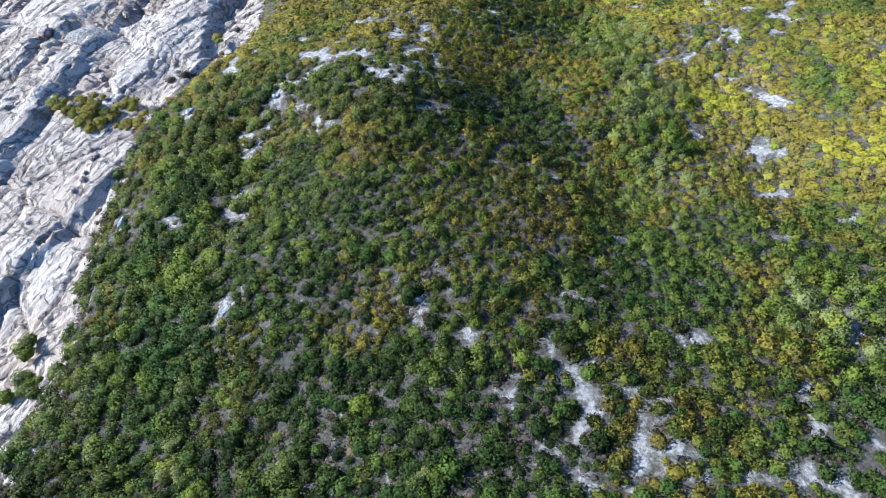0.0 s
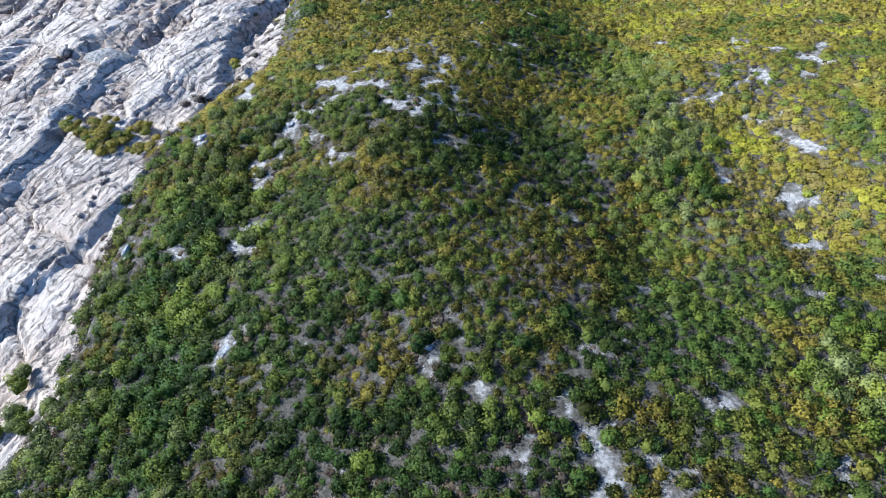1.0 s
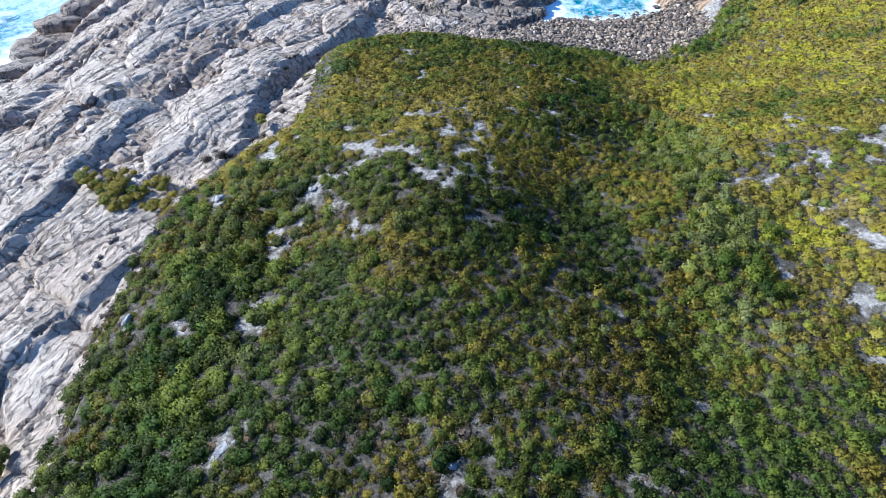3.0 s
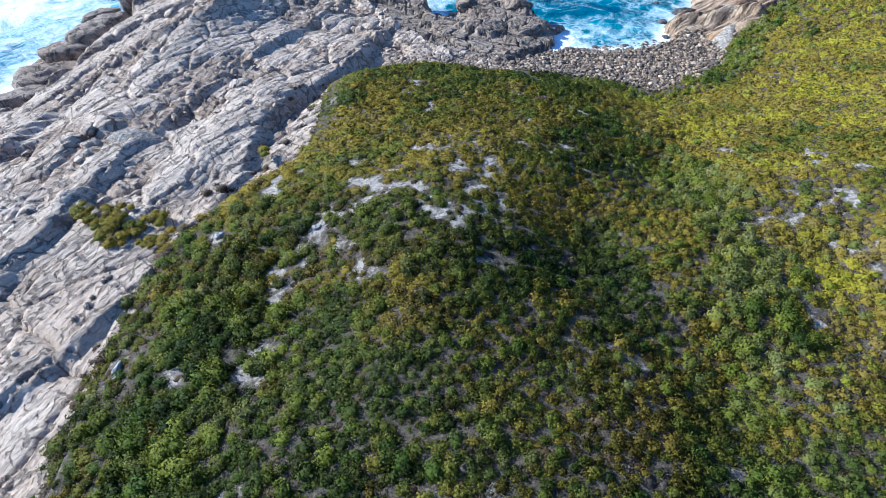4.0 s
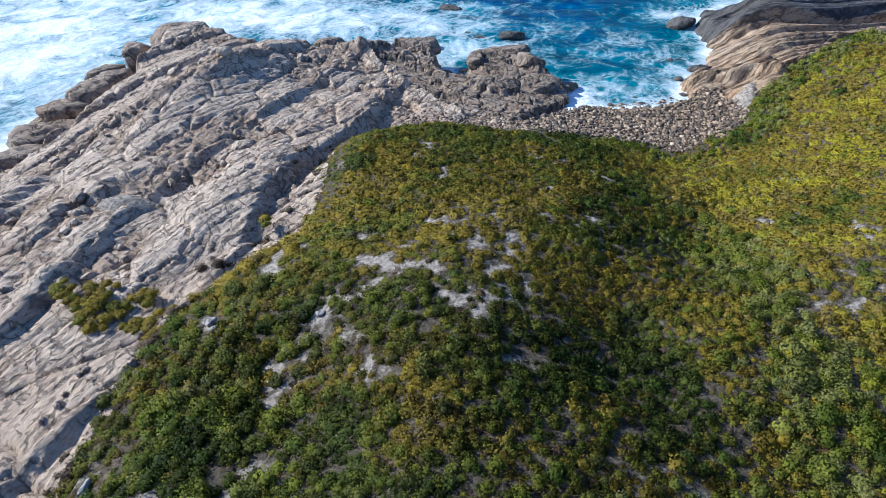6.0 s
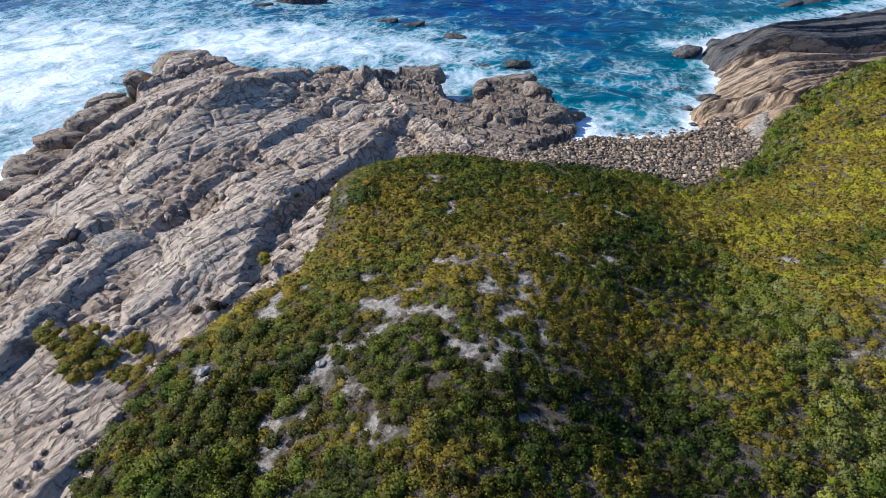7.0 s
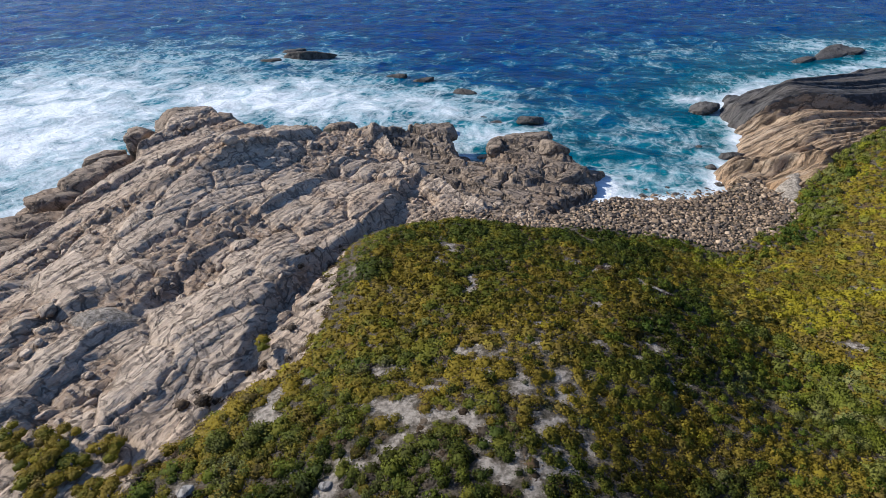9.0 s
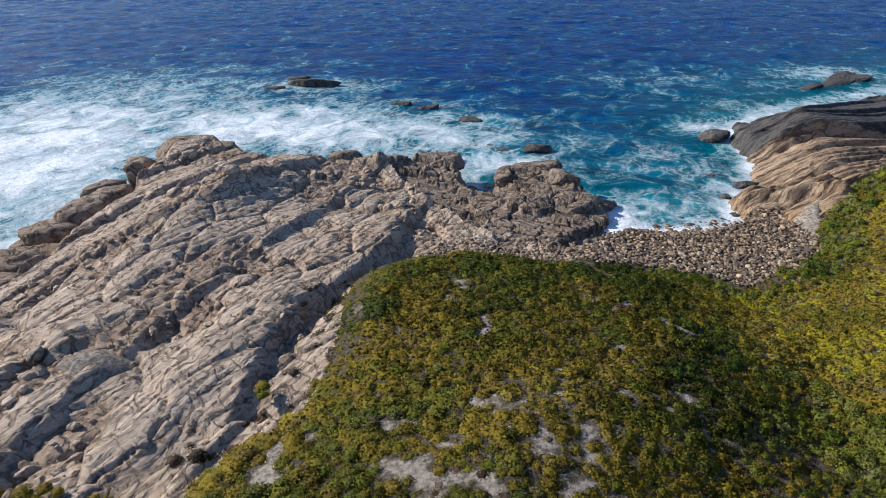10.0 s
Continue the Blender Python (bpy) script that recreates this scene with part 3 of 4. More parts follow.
rock_sheet("rock_shelf_west", np.arange(-80, 28, 0.27), np.arange(-16, 125, 0.27), GRANITE, "pale grey granite shelf with slabs, joints and rubble", rock_relief, lambda x, y: cove_line(x, y) < 3.5)
rock_sheet("rock_outcrop_cove", np.arange(-24, 30, 0.25), np.arange(76, 122, 0.25), BROWN, "brown blocky granite outcrop over the cove", cove_relief, lambda x, y: cove_line(x, y) > -0.6, 0, -0.10)
rock_sheet("rock_shelf_east", np.arange(55, 165, 0.55), np.arange(48, 135, 0.17), OCHRE, "ochre granite ledges beside the cove", ledge_relief, lambda x, y: (step_line(x, y) < 0.4) & (x > 40), 17, 0.07)
rock_sheet("rock_ledge_east", np.arange(70, 190, 0.55), np.arange(98.15, 165, 0.17), SLATE, "dark grey banded rock ledge over the surf", lambda x, y: ledge_relief(x, y) - 0.03, lambda x, y: (step_line(x, y) > 0.0) & (x > 48), 17, 0.07)

# ---- sand lying on the rock ----
def sand_sheet(name, label, xs, ys, away, relief, lift):
    x, y, quads = sheet(xs, ys)
    far = away(x, y) + 0.22 * wave(x, y, 1.6, 202)
    steps = (-2.4, -1.2, 0, 1.2, 2.4)
    z = sum(rock_top(x + a, y + b, relief) for a in steps for b in steps) / 25 + lift - 0.7 * far ** 2
    points, quads, used = trimmed(np.stack((x, y, z), 1), quads, far < 1.7)
    data = mesh_of(name, points, quads, SOIL)
    values_on(data, "sand", np.full(len(points), 0.58))
    return tagged(new(name, data), label, "sand", kind="structure")


sand_sheet("sand_chute", "chute of pale sand running down to the beach", np.arange(42, 60, 0.4), np.arange(77.5, 95, 0.4),
           lambda x, y: np.abs(x - 48.0 - 0.34 * (y - 79) - 0.5 * wave(x, y, 3, 201)) / (2.6 - 0.06 * (y - 79)), ledge_relief, 0.7)
sand_sheet("sand_pocket", "pale sand lying in a hollow of the granite", np.arange(-46, -34, 0.3), np.arange(42, 53, 0.3),
           lambda x, y: np.hypot((x + 40.4) / 2.6, (y - 47.5) / 1.7), rock_relief, 1.0)

# ---- sea ----
# western patches also stand in for glare: whiter and wider than the surf there
SURF_AND_GLARE = [(-112, 130, 56, 78, 0.80), (-76, 80, 12, 34, 0.9), (-56, 152, 46, 28, 0.80), (-22, 146, 36, 22, 0.68), (2, 126, 16, 10, 0.66), (72, 166, 9, 9, 0.5), (57, 150, 10, 10, 0.55),
            (48, 112, 10, 20, 0.42), (30, 103, 20, 9, 0.46), (38, 126, 22, 18, 0.26), (14, 136, 30, 16, 0.30), (62, 196, 40, 24, 0.18), (-55, 195, 30, 12, 0.5), (120, 208, 24, 12, 0.5)]
sx, sy, quads = sheet(spaced(-4000, -360, 330, 4000, 3.3, 140), spaced(-800, 40, 560, 4600, 3.3, 140))
shore = -edge_distance(sx, sy, LAND_EDGE)
foam = (0.80 - 0.30 * ramp(sx, 62, 85)) * np.exp(-np.clip(shore, 0, None) / 3.4) + 0.12 * np.exp(-np.clip(shore, 0, None) / 25.0)
for px, py, wide, deep, amount in SURF_AND_GLARE:
    foam = np.maximum(foam, amount * np.exp(-((sx - px) / wide) ** 2 - ((sy - py) / deep) ** 2) + 0.1)
swell = 0.35 * wave(sx + 0.3 * sy, sy * 1.6, 9, 61) + 0.18 * wave(sx, sy * 1.7, 3.5, 62)
calm = ((sx > -358) & (sx < 325) & (sy > 42) & (sy < 555)).astype(float)
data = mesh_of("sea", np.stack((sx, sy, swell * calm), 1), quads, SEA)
values_on(data, "foam", foam)
values_on(data, "shoal", np.exp(-np.clip(shore, 0, None) / 24.0))
tagged(new("sea", data), "deep blue sea with teal shallows, white surf and painted western glare", "water", kind="structure")


# ---- scrub ----
def shrub_shape(clumps, leaf, flat, seed):
    """One uneven cushion of leaf clumps round a core, one metre in radius."""
    rng = np.random.default_rng(seed)
    # core tinted darker and clumps paler upwards: shading painted into the leaf colour
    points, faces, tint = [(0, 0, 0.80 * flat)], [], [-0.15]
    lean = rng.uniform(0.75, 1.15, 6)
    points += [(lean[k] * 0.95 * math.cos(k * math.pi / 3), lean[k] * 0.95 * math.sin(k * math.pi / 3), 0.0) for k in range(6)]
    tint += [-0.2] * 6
    faces += [(0, 1 + k, 1 + (k + 1) % 6) for k in range(6)]
    for k in range(clumps):
        up = rng.uniform(0.1, 1.0)
        around = k * 2.39996 + rng.normal(0, 0.3)
        flatness = math.sqrt(max(0, 1 - up * up))
        out = np.array((flatness * math.cos(around), flatness * math.sin(around), up))
        reach = np.interp((around % (2 * math.pi)) / (math.pi / 3), range(7), [*lean, lean[0]])
        middle = out * np.array((reach, reach, flat)) * rng.uniform(0.70, 1.12)
        normal = out + rng.normal(0, 0.6, 3)
        normal /= np.linalg.norm(normal)
        side = np.cross(normal, rng.normal(0, 1, 3))
        side /= np.linalg.norm(side)
        ahead = np.cross(normal, side)
        size = leaf * rng.uniform(0.6, 1.35)
        start = len(points)
        for a, b, lift in ((-0.9, -0.5, -0.2), (0.9, -0.5, -0.2), (0.0, 1.0, 0.25)):
            points.append(middle + size * (a * side + b * ahead + lift * normal))
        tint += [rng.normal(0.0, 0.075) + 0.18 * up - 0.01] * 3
        faces.append((start, start + 1, start + 2))
    return np.array(points), np.array(faces), np.array(tint)


def scatter(name, shapes, places, radii, heights, tints, material, seed, slope=None, drift=0.0):
    rng = np.random.default_rng(seed)
    half = len(shapes) // 2
    kinds = rng.integers(0, half, len(places)) + half * (places[:, 1] > 37)
    angles = rng.uniform(0, 2 * np.pi, len(places))
    patch = 0.36 * wave(places[:, 0], places[:, 1], 6, seed + 3) + 0.22 * wave(places[:, 0], places[:, 1], 2.3, seed + 4)
    patch = patch * (1 + 0.5 * ramp(places[:, 0], 24, 34))
    hues = np.clip(drift + 0.5 + rng.normal(0, 0.12, len(places)) + patch, 0, 1)
    points, faces, tint, hue, normals, start = [], [], [], [], [], 0
    lean = np.concatenate((np.zeros((7, 3)), np.repeat(rng.normal(0, 0.30, (160, 3)), 3, axis=0)))
    for kind, (shape, quads, shade) in enumerate(shapes):
        chosen = np.flatnonzero(kinds == kind)
        c, s = np.cos(angles[chosen])[:, None], np.sin(angles[chosen])[:, None]
        r, h = radii[chosen][:, None], heights[chosen][:, None]
        x, y = r * (shape[:, 0] * c - shape[:, 1] * s), r * (shape[:, 0] * s + shape[:, 1] * c)
        block = np.stack((x + places[chosen, 0:1], y + places[chosen, 1:2], h * shape[:, 2] + places[chosen, 2:3]), -1)
        points.append(block.reshape(-1, 3))
        faces.append((quads[None] + (start + np.arange(len(chosen)) * len(shape))[:, None, None]).reshape(-1, 3))
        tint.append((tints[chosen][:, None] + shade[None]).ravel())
        hue.append(np.repeat(hues[chosen], len(shape)))
        out = shape * np.array((1, 1, 1.6)) + (0, 0, 0.15) + lean[:len(shape)]
        out = np.stack((out[:, 0] * c - out[:, 1] * s, out[:, 0] * s + out[:, 1] * c, out[:, 2] + 0 * c), -1).reshape(-1, 3)
        if slope is not None:
            out[:, :2] -= out[:, 2:] * np.repeat(slope[chosen], len(shape), axis=0)
        normals.append(out / np.linalg.norm(out, axis=1)[:, None])
        start += len(chosen) * len(shape)
    data = mesh_of(name, np.concatenate(points), np.concatenate(faces), material)
    data.normals_split_custom_set_from_vertices(np.concatenate(normals).tolist())
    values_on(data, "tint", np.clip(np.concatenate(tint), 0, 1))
    values_on(data, "hue", np.concatenate(hue))
    return data


def jittered(step, seed):
    rng = np.random.default_rng(seed)
    x, y = (g.ravel() for g in np.meshgrid(np.arange(-31, 84, step), np.arange(-25, 112, step)))
    x, y = x + rng.uniform(-0.5, 0.5, x.size) * step, y + rng.uniform(-0.5, 0.5, x.size) * step
    inside = (edge_distance(x, y, SCRUB_EDGE) + 0.7 * wave(x, y, 2.4, 79) > -0.9 - 1.5 * (x < -5) * (y < 68)) & (x < np.minimum(38 + 0.56 * (y + 20), 84))
    return x[inside], y[inside], rng


def plant(name, step, seed, chance, size, tall, tone, shapes, material, label, shy=1.0):
    x, y, rng = jittered(step, seed)
    thin = np.where((y > 40) & (x < 40), 0.65 + 0.35 * ramp(edge_distance(x, y, SCRUB_EDGE) + 1.5 * wave(x, y, 2.6, 175), -0.5, 4.0), 1.0)
    grown = rng.uniform(0, 1, x.size) < thin * chance(x, y) * (1 - shy * ramp(bare_sand(x, y, 0.20) + 0.30 * wave(x, y, 1.0, 77), 0.26, 0.44))
    x, y = x[grown], y[grown]
    bank = edge_distance(x, y, SCRUB_EDGE)
    z = land(x, y) + (0.22 * wave(x, y, 3.2, 51) + 0.4 * wave(x, y, 9, 52)) * ramp(bank, -1, 3) - 0.08
    z = np.maximum(z - 2.6 * ramp(-bank, 0.2, 2.6), np.where((bank < 2.3) & (x < -5), rock_top(x, y, rock_relief) - 0.15, -99))
    rim = np.where((x < -5) & (y < 46) | (x > 40), 1.0, ramp(bank + 1.2 * wave(x, y, 3.1, 176), -0.8, 4.0))
    radii = size(x, y) * np.clip(rng.lognormal(0, 0.30, x.size), 0.45, 1.7) * (0.62 + 0.38 * rim)
    heights = radii * (tall(x, y) if callable(tall) else tall) * rng.uniform(0.7, 1.3, x.size) * (0.55 + 0.45 * rim)
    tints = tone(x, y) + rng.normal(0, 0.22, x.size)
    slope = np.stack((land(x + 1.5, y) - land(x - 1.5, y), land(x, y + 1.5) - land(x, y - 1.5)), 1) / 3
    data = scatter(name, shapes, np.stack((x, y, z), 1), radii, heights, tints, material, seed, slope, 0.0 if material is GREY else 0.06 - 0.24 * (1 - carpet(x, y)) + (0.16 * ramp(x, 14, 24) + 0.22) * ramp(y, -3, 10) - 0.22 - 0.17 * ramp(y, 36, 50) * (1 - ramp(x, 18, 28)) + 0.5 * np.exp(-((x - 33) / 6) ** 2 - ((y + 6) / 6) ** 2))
    return tagged(new(name, data), label, "shrubs", kind="stuff")


def plant_beyond():
    """Coarse scrub on the land outside the camera's way."""
    rng = np.random.default_rng(61)
    x, y = (g.ravel() for g in np.meshgrid(np.arange(-30, 120, 1.4), np.arange(-62, 118, 1.4)))
    x, y = x + rng.uniform(-0.6, 0.6, x.size), y + rng.uniform(-0.6, 0.6, x.size)
    outside = (y < -24.5) | (x > np.minimum(38 + 0.56 * (y + 20), 84))
    kept = outside & (edge_distance(x, y, SCRUB_EDGE) > 0.5) & (y < 100 - 0.6 * np.abs(x - 60))
    x, y = x[kept], y[kept]
    radii = rng.uniform(0.8, 1.3, x.size)
    shapes = [shrub_shape(18, 0.34, 0.75, 270 + k) for k in range(4)]
    data = scatter("far_scrub", shapes, np.stack((x, y, land(x, y) + 0.1), 1), radii, radii * 0.75, 0.5 + rng.normal(0, 0.18, x.size), OLIVE, 62)
    return tagged(new("far_scrub", data), "olive heath on the slopes beyond", "shrubs", kind="stuff")


def lush(x, y):
    """Where the taller green bushes grow: the western foot of the hill, the gully and patches."""
    foot = np.exp(-((x + 20) / 9) ** 2) * (1 - ramp(y, 22, 40))
    near = 0.55 * (1 - ramp(y, -12, 2)) * (1 - ramp(x, 6, 16))
    line = 24 + 0.10 * (y - 20)
    gully = np.exp(-((x - line - 3.5) / 5.5) ** 2) * ramp(y, 2, 14) * (1 - 0.7 * ramp(y, 38, 56))
    bright = np.exp(-((x - 33) / 5) ** 2 - ((y + 7) / 5) ** 2)
    return np.clip(np.maximum.reduce((foot, near, gully, bright, 0.75 * beach_green(x, y))) + 0.28 * wave(x, y, 6, 71) + 0.2 * wave(x, y, 2.2, 72), 0, 1)


def beach_green(x, y):
    """Green shrubs behind the beach and on the slope under the headland."""
    edge = edge_distance(x, y, SCRUB_EDGE)
    return np.maximum((1 - ramp(edge, 3, 7)) * ramp(x, 4, 12) * ramp(y, 60, 66), 0.45 * ramp(y - 0.25 * (x - 46), 70, 80) * ramp(x, 40, 48))


def carpet(x, y):
    """Where low golden heath closes over the ground: the hill's top and the eastern slope."""
    east = ramp(x + 8 * ramp(y, 25, 48), 28, 38) * ramp(y, -6, 6) * (1 - beach_green(x, y))
    return np.clip(np.maximum(ramp(y, 22, 34) * (1 - ramp(x, 10, 20)), east) + 0.25 * wave(x, y, 8, 80), 0, 1)


green_shapes = [shrub_shape(150, 0.115, 0.95, 100 + k) for k in range(7)] + [shrub_shape(70, 0.17, 0.95, 150 + k) for k in range(7)]
heath_shapes = [shrub_shape(88, 0.132, 0.8, 200 + k) for k in range(7)] + [shrub_shape(46, 0.205, 0.8, 250 + k) for k in range(7)]
twig_shapes = [shrub_shape(34, 0.16, 0.7, 300 + k) for k in range(6)] + [shrub_shape(24, 0.24, 0.7, 320 + k) for k in range(6)]
# tones also paint in sunlight: paler hilltop and east slope, darker near slope
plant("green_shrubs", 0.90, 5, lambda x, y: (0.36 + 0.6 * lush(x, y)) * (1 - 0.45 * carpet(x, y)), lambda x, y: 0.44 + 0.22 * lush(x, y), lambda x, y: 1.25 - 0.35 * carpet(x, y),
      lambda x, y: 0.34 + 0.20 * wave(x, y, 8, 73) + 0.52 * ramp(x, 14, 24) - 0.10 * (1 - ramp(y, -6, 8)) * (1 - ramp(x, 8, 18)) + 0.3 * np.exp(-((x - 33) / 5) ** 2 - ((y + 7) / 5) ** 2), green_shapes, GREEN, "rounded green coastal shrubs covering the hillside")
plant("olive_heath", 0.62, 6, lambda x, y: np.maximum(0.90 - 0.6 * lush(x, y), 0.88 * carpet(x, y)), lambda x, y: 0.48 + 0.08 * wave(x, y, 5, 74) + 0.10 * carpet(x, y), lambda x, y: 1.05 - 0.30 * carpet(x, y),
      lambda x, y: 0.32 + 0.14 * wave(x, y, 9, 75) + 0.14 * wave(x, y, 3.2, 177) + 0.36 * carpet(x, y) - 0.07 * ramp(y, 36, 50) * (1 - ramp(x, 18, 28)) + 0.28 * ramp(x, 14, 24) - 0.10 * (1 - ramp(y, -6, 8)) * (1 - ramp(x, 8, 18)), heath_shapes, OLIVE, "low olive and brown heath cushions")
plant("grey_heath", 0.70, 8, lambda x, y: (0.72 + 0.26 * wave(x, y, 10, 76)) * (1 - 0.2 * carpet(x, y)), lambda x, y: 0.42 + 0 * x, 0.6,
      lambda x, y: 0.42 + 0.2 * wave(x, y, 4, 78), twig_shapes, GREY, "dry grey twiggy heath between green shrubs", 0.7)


plant_beyond()

# ---- loose rocks ----
def ball(rings, around):
    """Points on a unit ball and its triangles and quads, as quads."""
    points = [(0, 0, -1)]
    for k in range(1, rings):
        tilt = math.pi * k / rings
        points += [(math.sin(tilt) * math.cos(2 * math.pi * (n + 0.5 * (k % 2)) / around), math.sin(tilt) * math.sin(2 * math.pi * (n + 0.5 * (k % 2)) / around), -math.cos(tilt)) for n in range(around)]
    points.append((0, 0, 1))
    faces, last = [], len(points) - 1
    for n in range(around):
        m = (n + 1) % around
        faces.append((0, 1 + m, 1 + n))
        faces.append((last, last - around + n, last - around + m))
        for k in range(rings - 2):
            a, b = 1 + k * around, 1 + (k + 1) * around
            faces += [(a + n, a + m, b + m), (a + n, b + m, b + n)]
    return np.array(points, float), np.array(faces)


def boulder_shape(name, rings, around, size, seed, material, rough=0.06, planes=16, least=0.66):
    """An angular, worn block: a ball cut back by random planes, with a little relief."""
    rng = np.random.default_rng(seed)
    points, faces = ball(rings, around)
    normals = rng.normal(0, 1, (planes, 3))
    normals[0], normals[1] = (0.1, 0.2, 1), (0, 0, -1)
    normals /= np.linalg.norm(normals, axis=1)[:, None]
    cuts = rng.uniform(least, 1.0, planes)
    reach = np.maximum(points @ normals.T, 1e-3)
    radius = (np.sum((cuts / reach) ** -30.0, axis=1) + 1.12 ** -30.0) ** (-1 / 30.0)
    u, v = points[:, 0] * 3 + points[:, 2] * 1.7 + seed, points[:, 1] * 3 - points[:, 2] * 2.1
    radius = radius * (1 + rough * wave(u, v, 1.0, seed) + 0.5 * rough * wave(u, v, 0.33, seed + 1))
    band = points[:, 2] * 5 + 0.8 * wave(u, v, 1.6, seed + 2)
    radius = radius * (1 - 1.2 * rough * np.exp(-((band - np.round(band)) / 0.14) ** 2))
    return mesh_of(name, points * radius[:, None] * np.array(size), faces, material)


def rock(name, x, y, size, turn, seed, material, label, group, sink=0.35, detail=22, top=99.0, base=None):
    data = boulder_shape(name, detail, detail * 2, size, seed, material, planes=10, least=0.52)
    ob = new(name, data)
    low = base if base is not None else min(max(float(land(np.array([x]), np.array([y]))[0]), -0.4), top)
    ob.matrix_world = pose(x, y, low + size[2] * (1 - 2 * sink), 6, -5, turn)
    return tagged(ob, label, "rock", group)


# rocks washed by the surf: place, half sizes, turn
SEA_ROCKS = [(-54, 195, 9, 2.8, 2.2, 5), (-66, 191, 3.5, 1.4, 1.0, 0), (-61, 204, 4, 1.8, 1.2, 10), (-22.5, 172, 3.4, 1.3, 1.0, -10), (-14, 168, 3.6, 1.6, 1.1, 8),
             (-3, 157, 3.8, 1.6, 1.1, -12), (12.7, 133, 3.0, 2.0, 1.6, 0), (56, 140.5, 3.8, 3.0, 2.2, 20), (5, 133, 1.6, 0.9, 0.7, 0), (2, 137, 0.9, 0.7, 0.5, 0), (40, 128, 1.2, 0.8, 0.35, 0),
             (114, 196, 11, 3.6, 1.1, 38), (102, 188.5, 6, 1.8, 0.7, 30), (122, 198, 6, 3, 1.2, 15), (51.6, 112.4, 2.4, 1.4, 1.3, 8), (46.5, 118, 1.1, 0.8, 0.5, 0)]
for k, (x, y, a, b, c, turn) in enumerate(SEA_ROCKS):
    rock("sea_rock", x, y, (a, b, c), turn, 300 + k, WET, "dark wet rock awash in white surf", "sea rocks", 0.24, 18)

# blocks along the western shore: place, half sizes, turn
SHORE_BLOCKS = [(-65, 121, 6.825, 4.83, 6, 20), (-58, 124, 5.775, 4.2, 5.52, -10), (-69, 114, 4.83, 4.2, 5.28, 40), (-63, 128, 4.2, 3.36, 4.32, 0), (-69.5, 101, 4.2, 3.57, 4.32, 30), (-74.5, 107, 3.78, 2.73, 3.12, 50),
                (-70, 92, 5.775, 3.99, 4.56, 55), (-71.5, 86, 4.41, 3.57, 4.08, 20), (-70.5, 79, 5.67, 3.78, 3.84, 35), (-74.5, 82, 3.78, 2.52, 2.64, 60), (-73.5, 71, 5.25, 2.94, 2.88, 20), (-67, 97, 3.15, 2.31, 3.6, 70),
                (-75.5, 65, 4.2, 2.31, 2.4, 30), (-71.5, 96, 2.73, 2.1, 2.88, 10)]
for k, (x, y, a, b, c, turn) in enumerate(SHORE_BLOCKS):
    rock("shore_block", x, y, (1.15 * a, 1.15 * b, 1.15 * c), turn, 340 + k, BROWN, "large brown granite block at the water's edge", "shore blocks", 0.32, top=2.8 if k < 4 else 1.0)

# outcrops between the shelf and the cove: place, half sizes, turn
OUTCROPS = [(-8.1, 127.5, 2.6, 2.0, 1.9, 10), (-31, 127, 3.6, 2.4, 2.2, 10), (20.5, 102.6, 3.9, 2.4, 2.3, -20), (-8, 114.5, 4.2, 2.8, 2.6, 20), (9.5, 109.5, 4.8, 2.4, 1.8, 4),
            (3.6, 107, 3.0, 2.2, 1.9, 60), (13.5, 105, 3.6, 2.4, 2.4, -15), (-3.5, 110.5, 2.2, 1.6, 1.5, 0), (23.4, 97.5, 1.7, 1.3, 1.2, 0), (16, 97.5, 2.6, 1.6, 1.3, 20), (1.2, 112.5, 1.5, 1.1, 1.2, 40)]
for k, (x, y, a, b, c, turn) in enumerate(OUTCROPS):
    rock("rock_outcrop", x, y, (a, b, c), turn, 370 + k, BROWN, "weathered granite outcrop standing over the cove", "rock outcrops", 0.36 if y > 120 else 0.60, 26,
         base=max(-0.4, float(land(np.array([x]), np.array([y]))[0]) - 0.8))

# dark boulders where the beach meets the surf: place, size
for k, (x, y, a) in enumerate([(25.5, 95.5, 1.0), (27.6, 95, 0.7), (29.3, 94.6, 1.1), (31.2, 95.1, 0.8), (33.4, 95.6, 0.6), (35.0, 95.3, 0.9), (37.2, 96.4, 0.7), (39.6, 96.2, 1.0), (41.5, 97.6, 0.8), (44.0, 99.5, 1.1),
                               (30.4, 97.6, 0.6), (34.5, 98.3, 0.7), (38.5, 99.4, 0.6), (45.6, 107.5, 1.2)]):
    rock("cove_boulder", x, y, (a, 0.8 * a, 0.7 * a), 40 * k, 420 + k, WET, "dark wet boulder at the edge of the surf", "cove boulders", 0.3, 10)

# ---- cobble beach ----
COBBLE_SHAPES = [boulder_shape("cobble", 5, 6, (1.05, 0.82, 0.5), 500 + k, None, 0.03, 9) for k in range(9)]


def cobble_stone():
    s = Shader("cobble_stone")
    tone = s.node("ShaderNodeObjectInfo").outputs["Random"]
    loose = s.node("ShaderNodeNewGeometry").outputs["Random Per Island"]
    mixed = s.maths("FRACT", s.maths("ADD", tone, loose))
    base = s.ramp(mixed, (0.0, (0.055, 0.041, 0.027)), (0.4, (0.15, 0.102, 0.056)), (0.75, (0.35, 0.24, 0.125)), (1.0, (0.58, 0.43, 0.27)))
    base = s.mix(0.25, base, s.ramp(s.noise(6.0, 5, 0.7), (0.3, (0.05, 0.042, 0.034)), (0.7, (0.27, 0.215, 0.16))))
    return s.finish(base, 0.75, [(s.noise(12.0, 5, 0.7), 0.6, 0.05)])


COBBLE = cobble_stone()
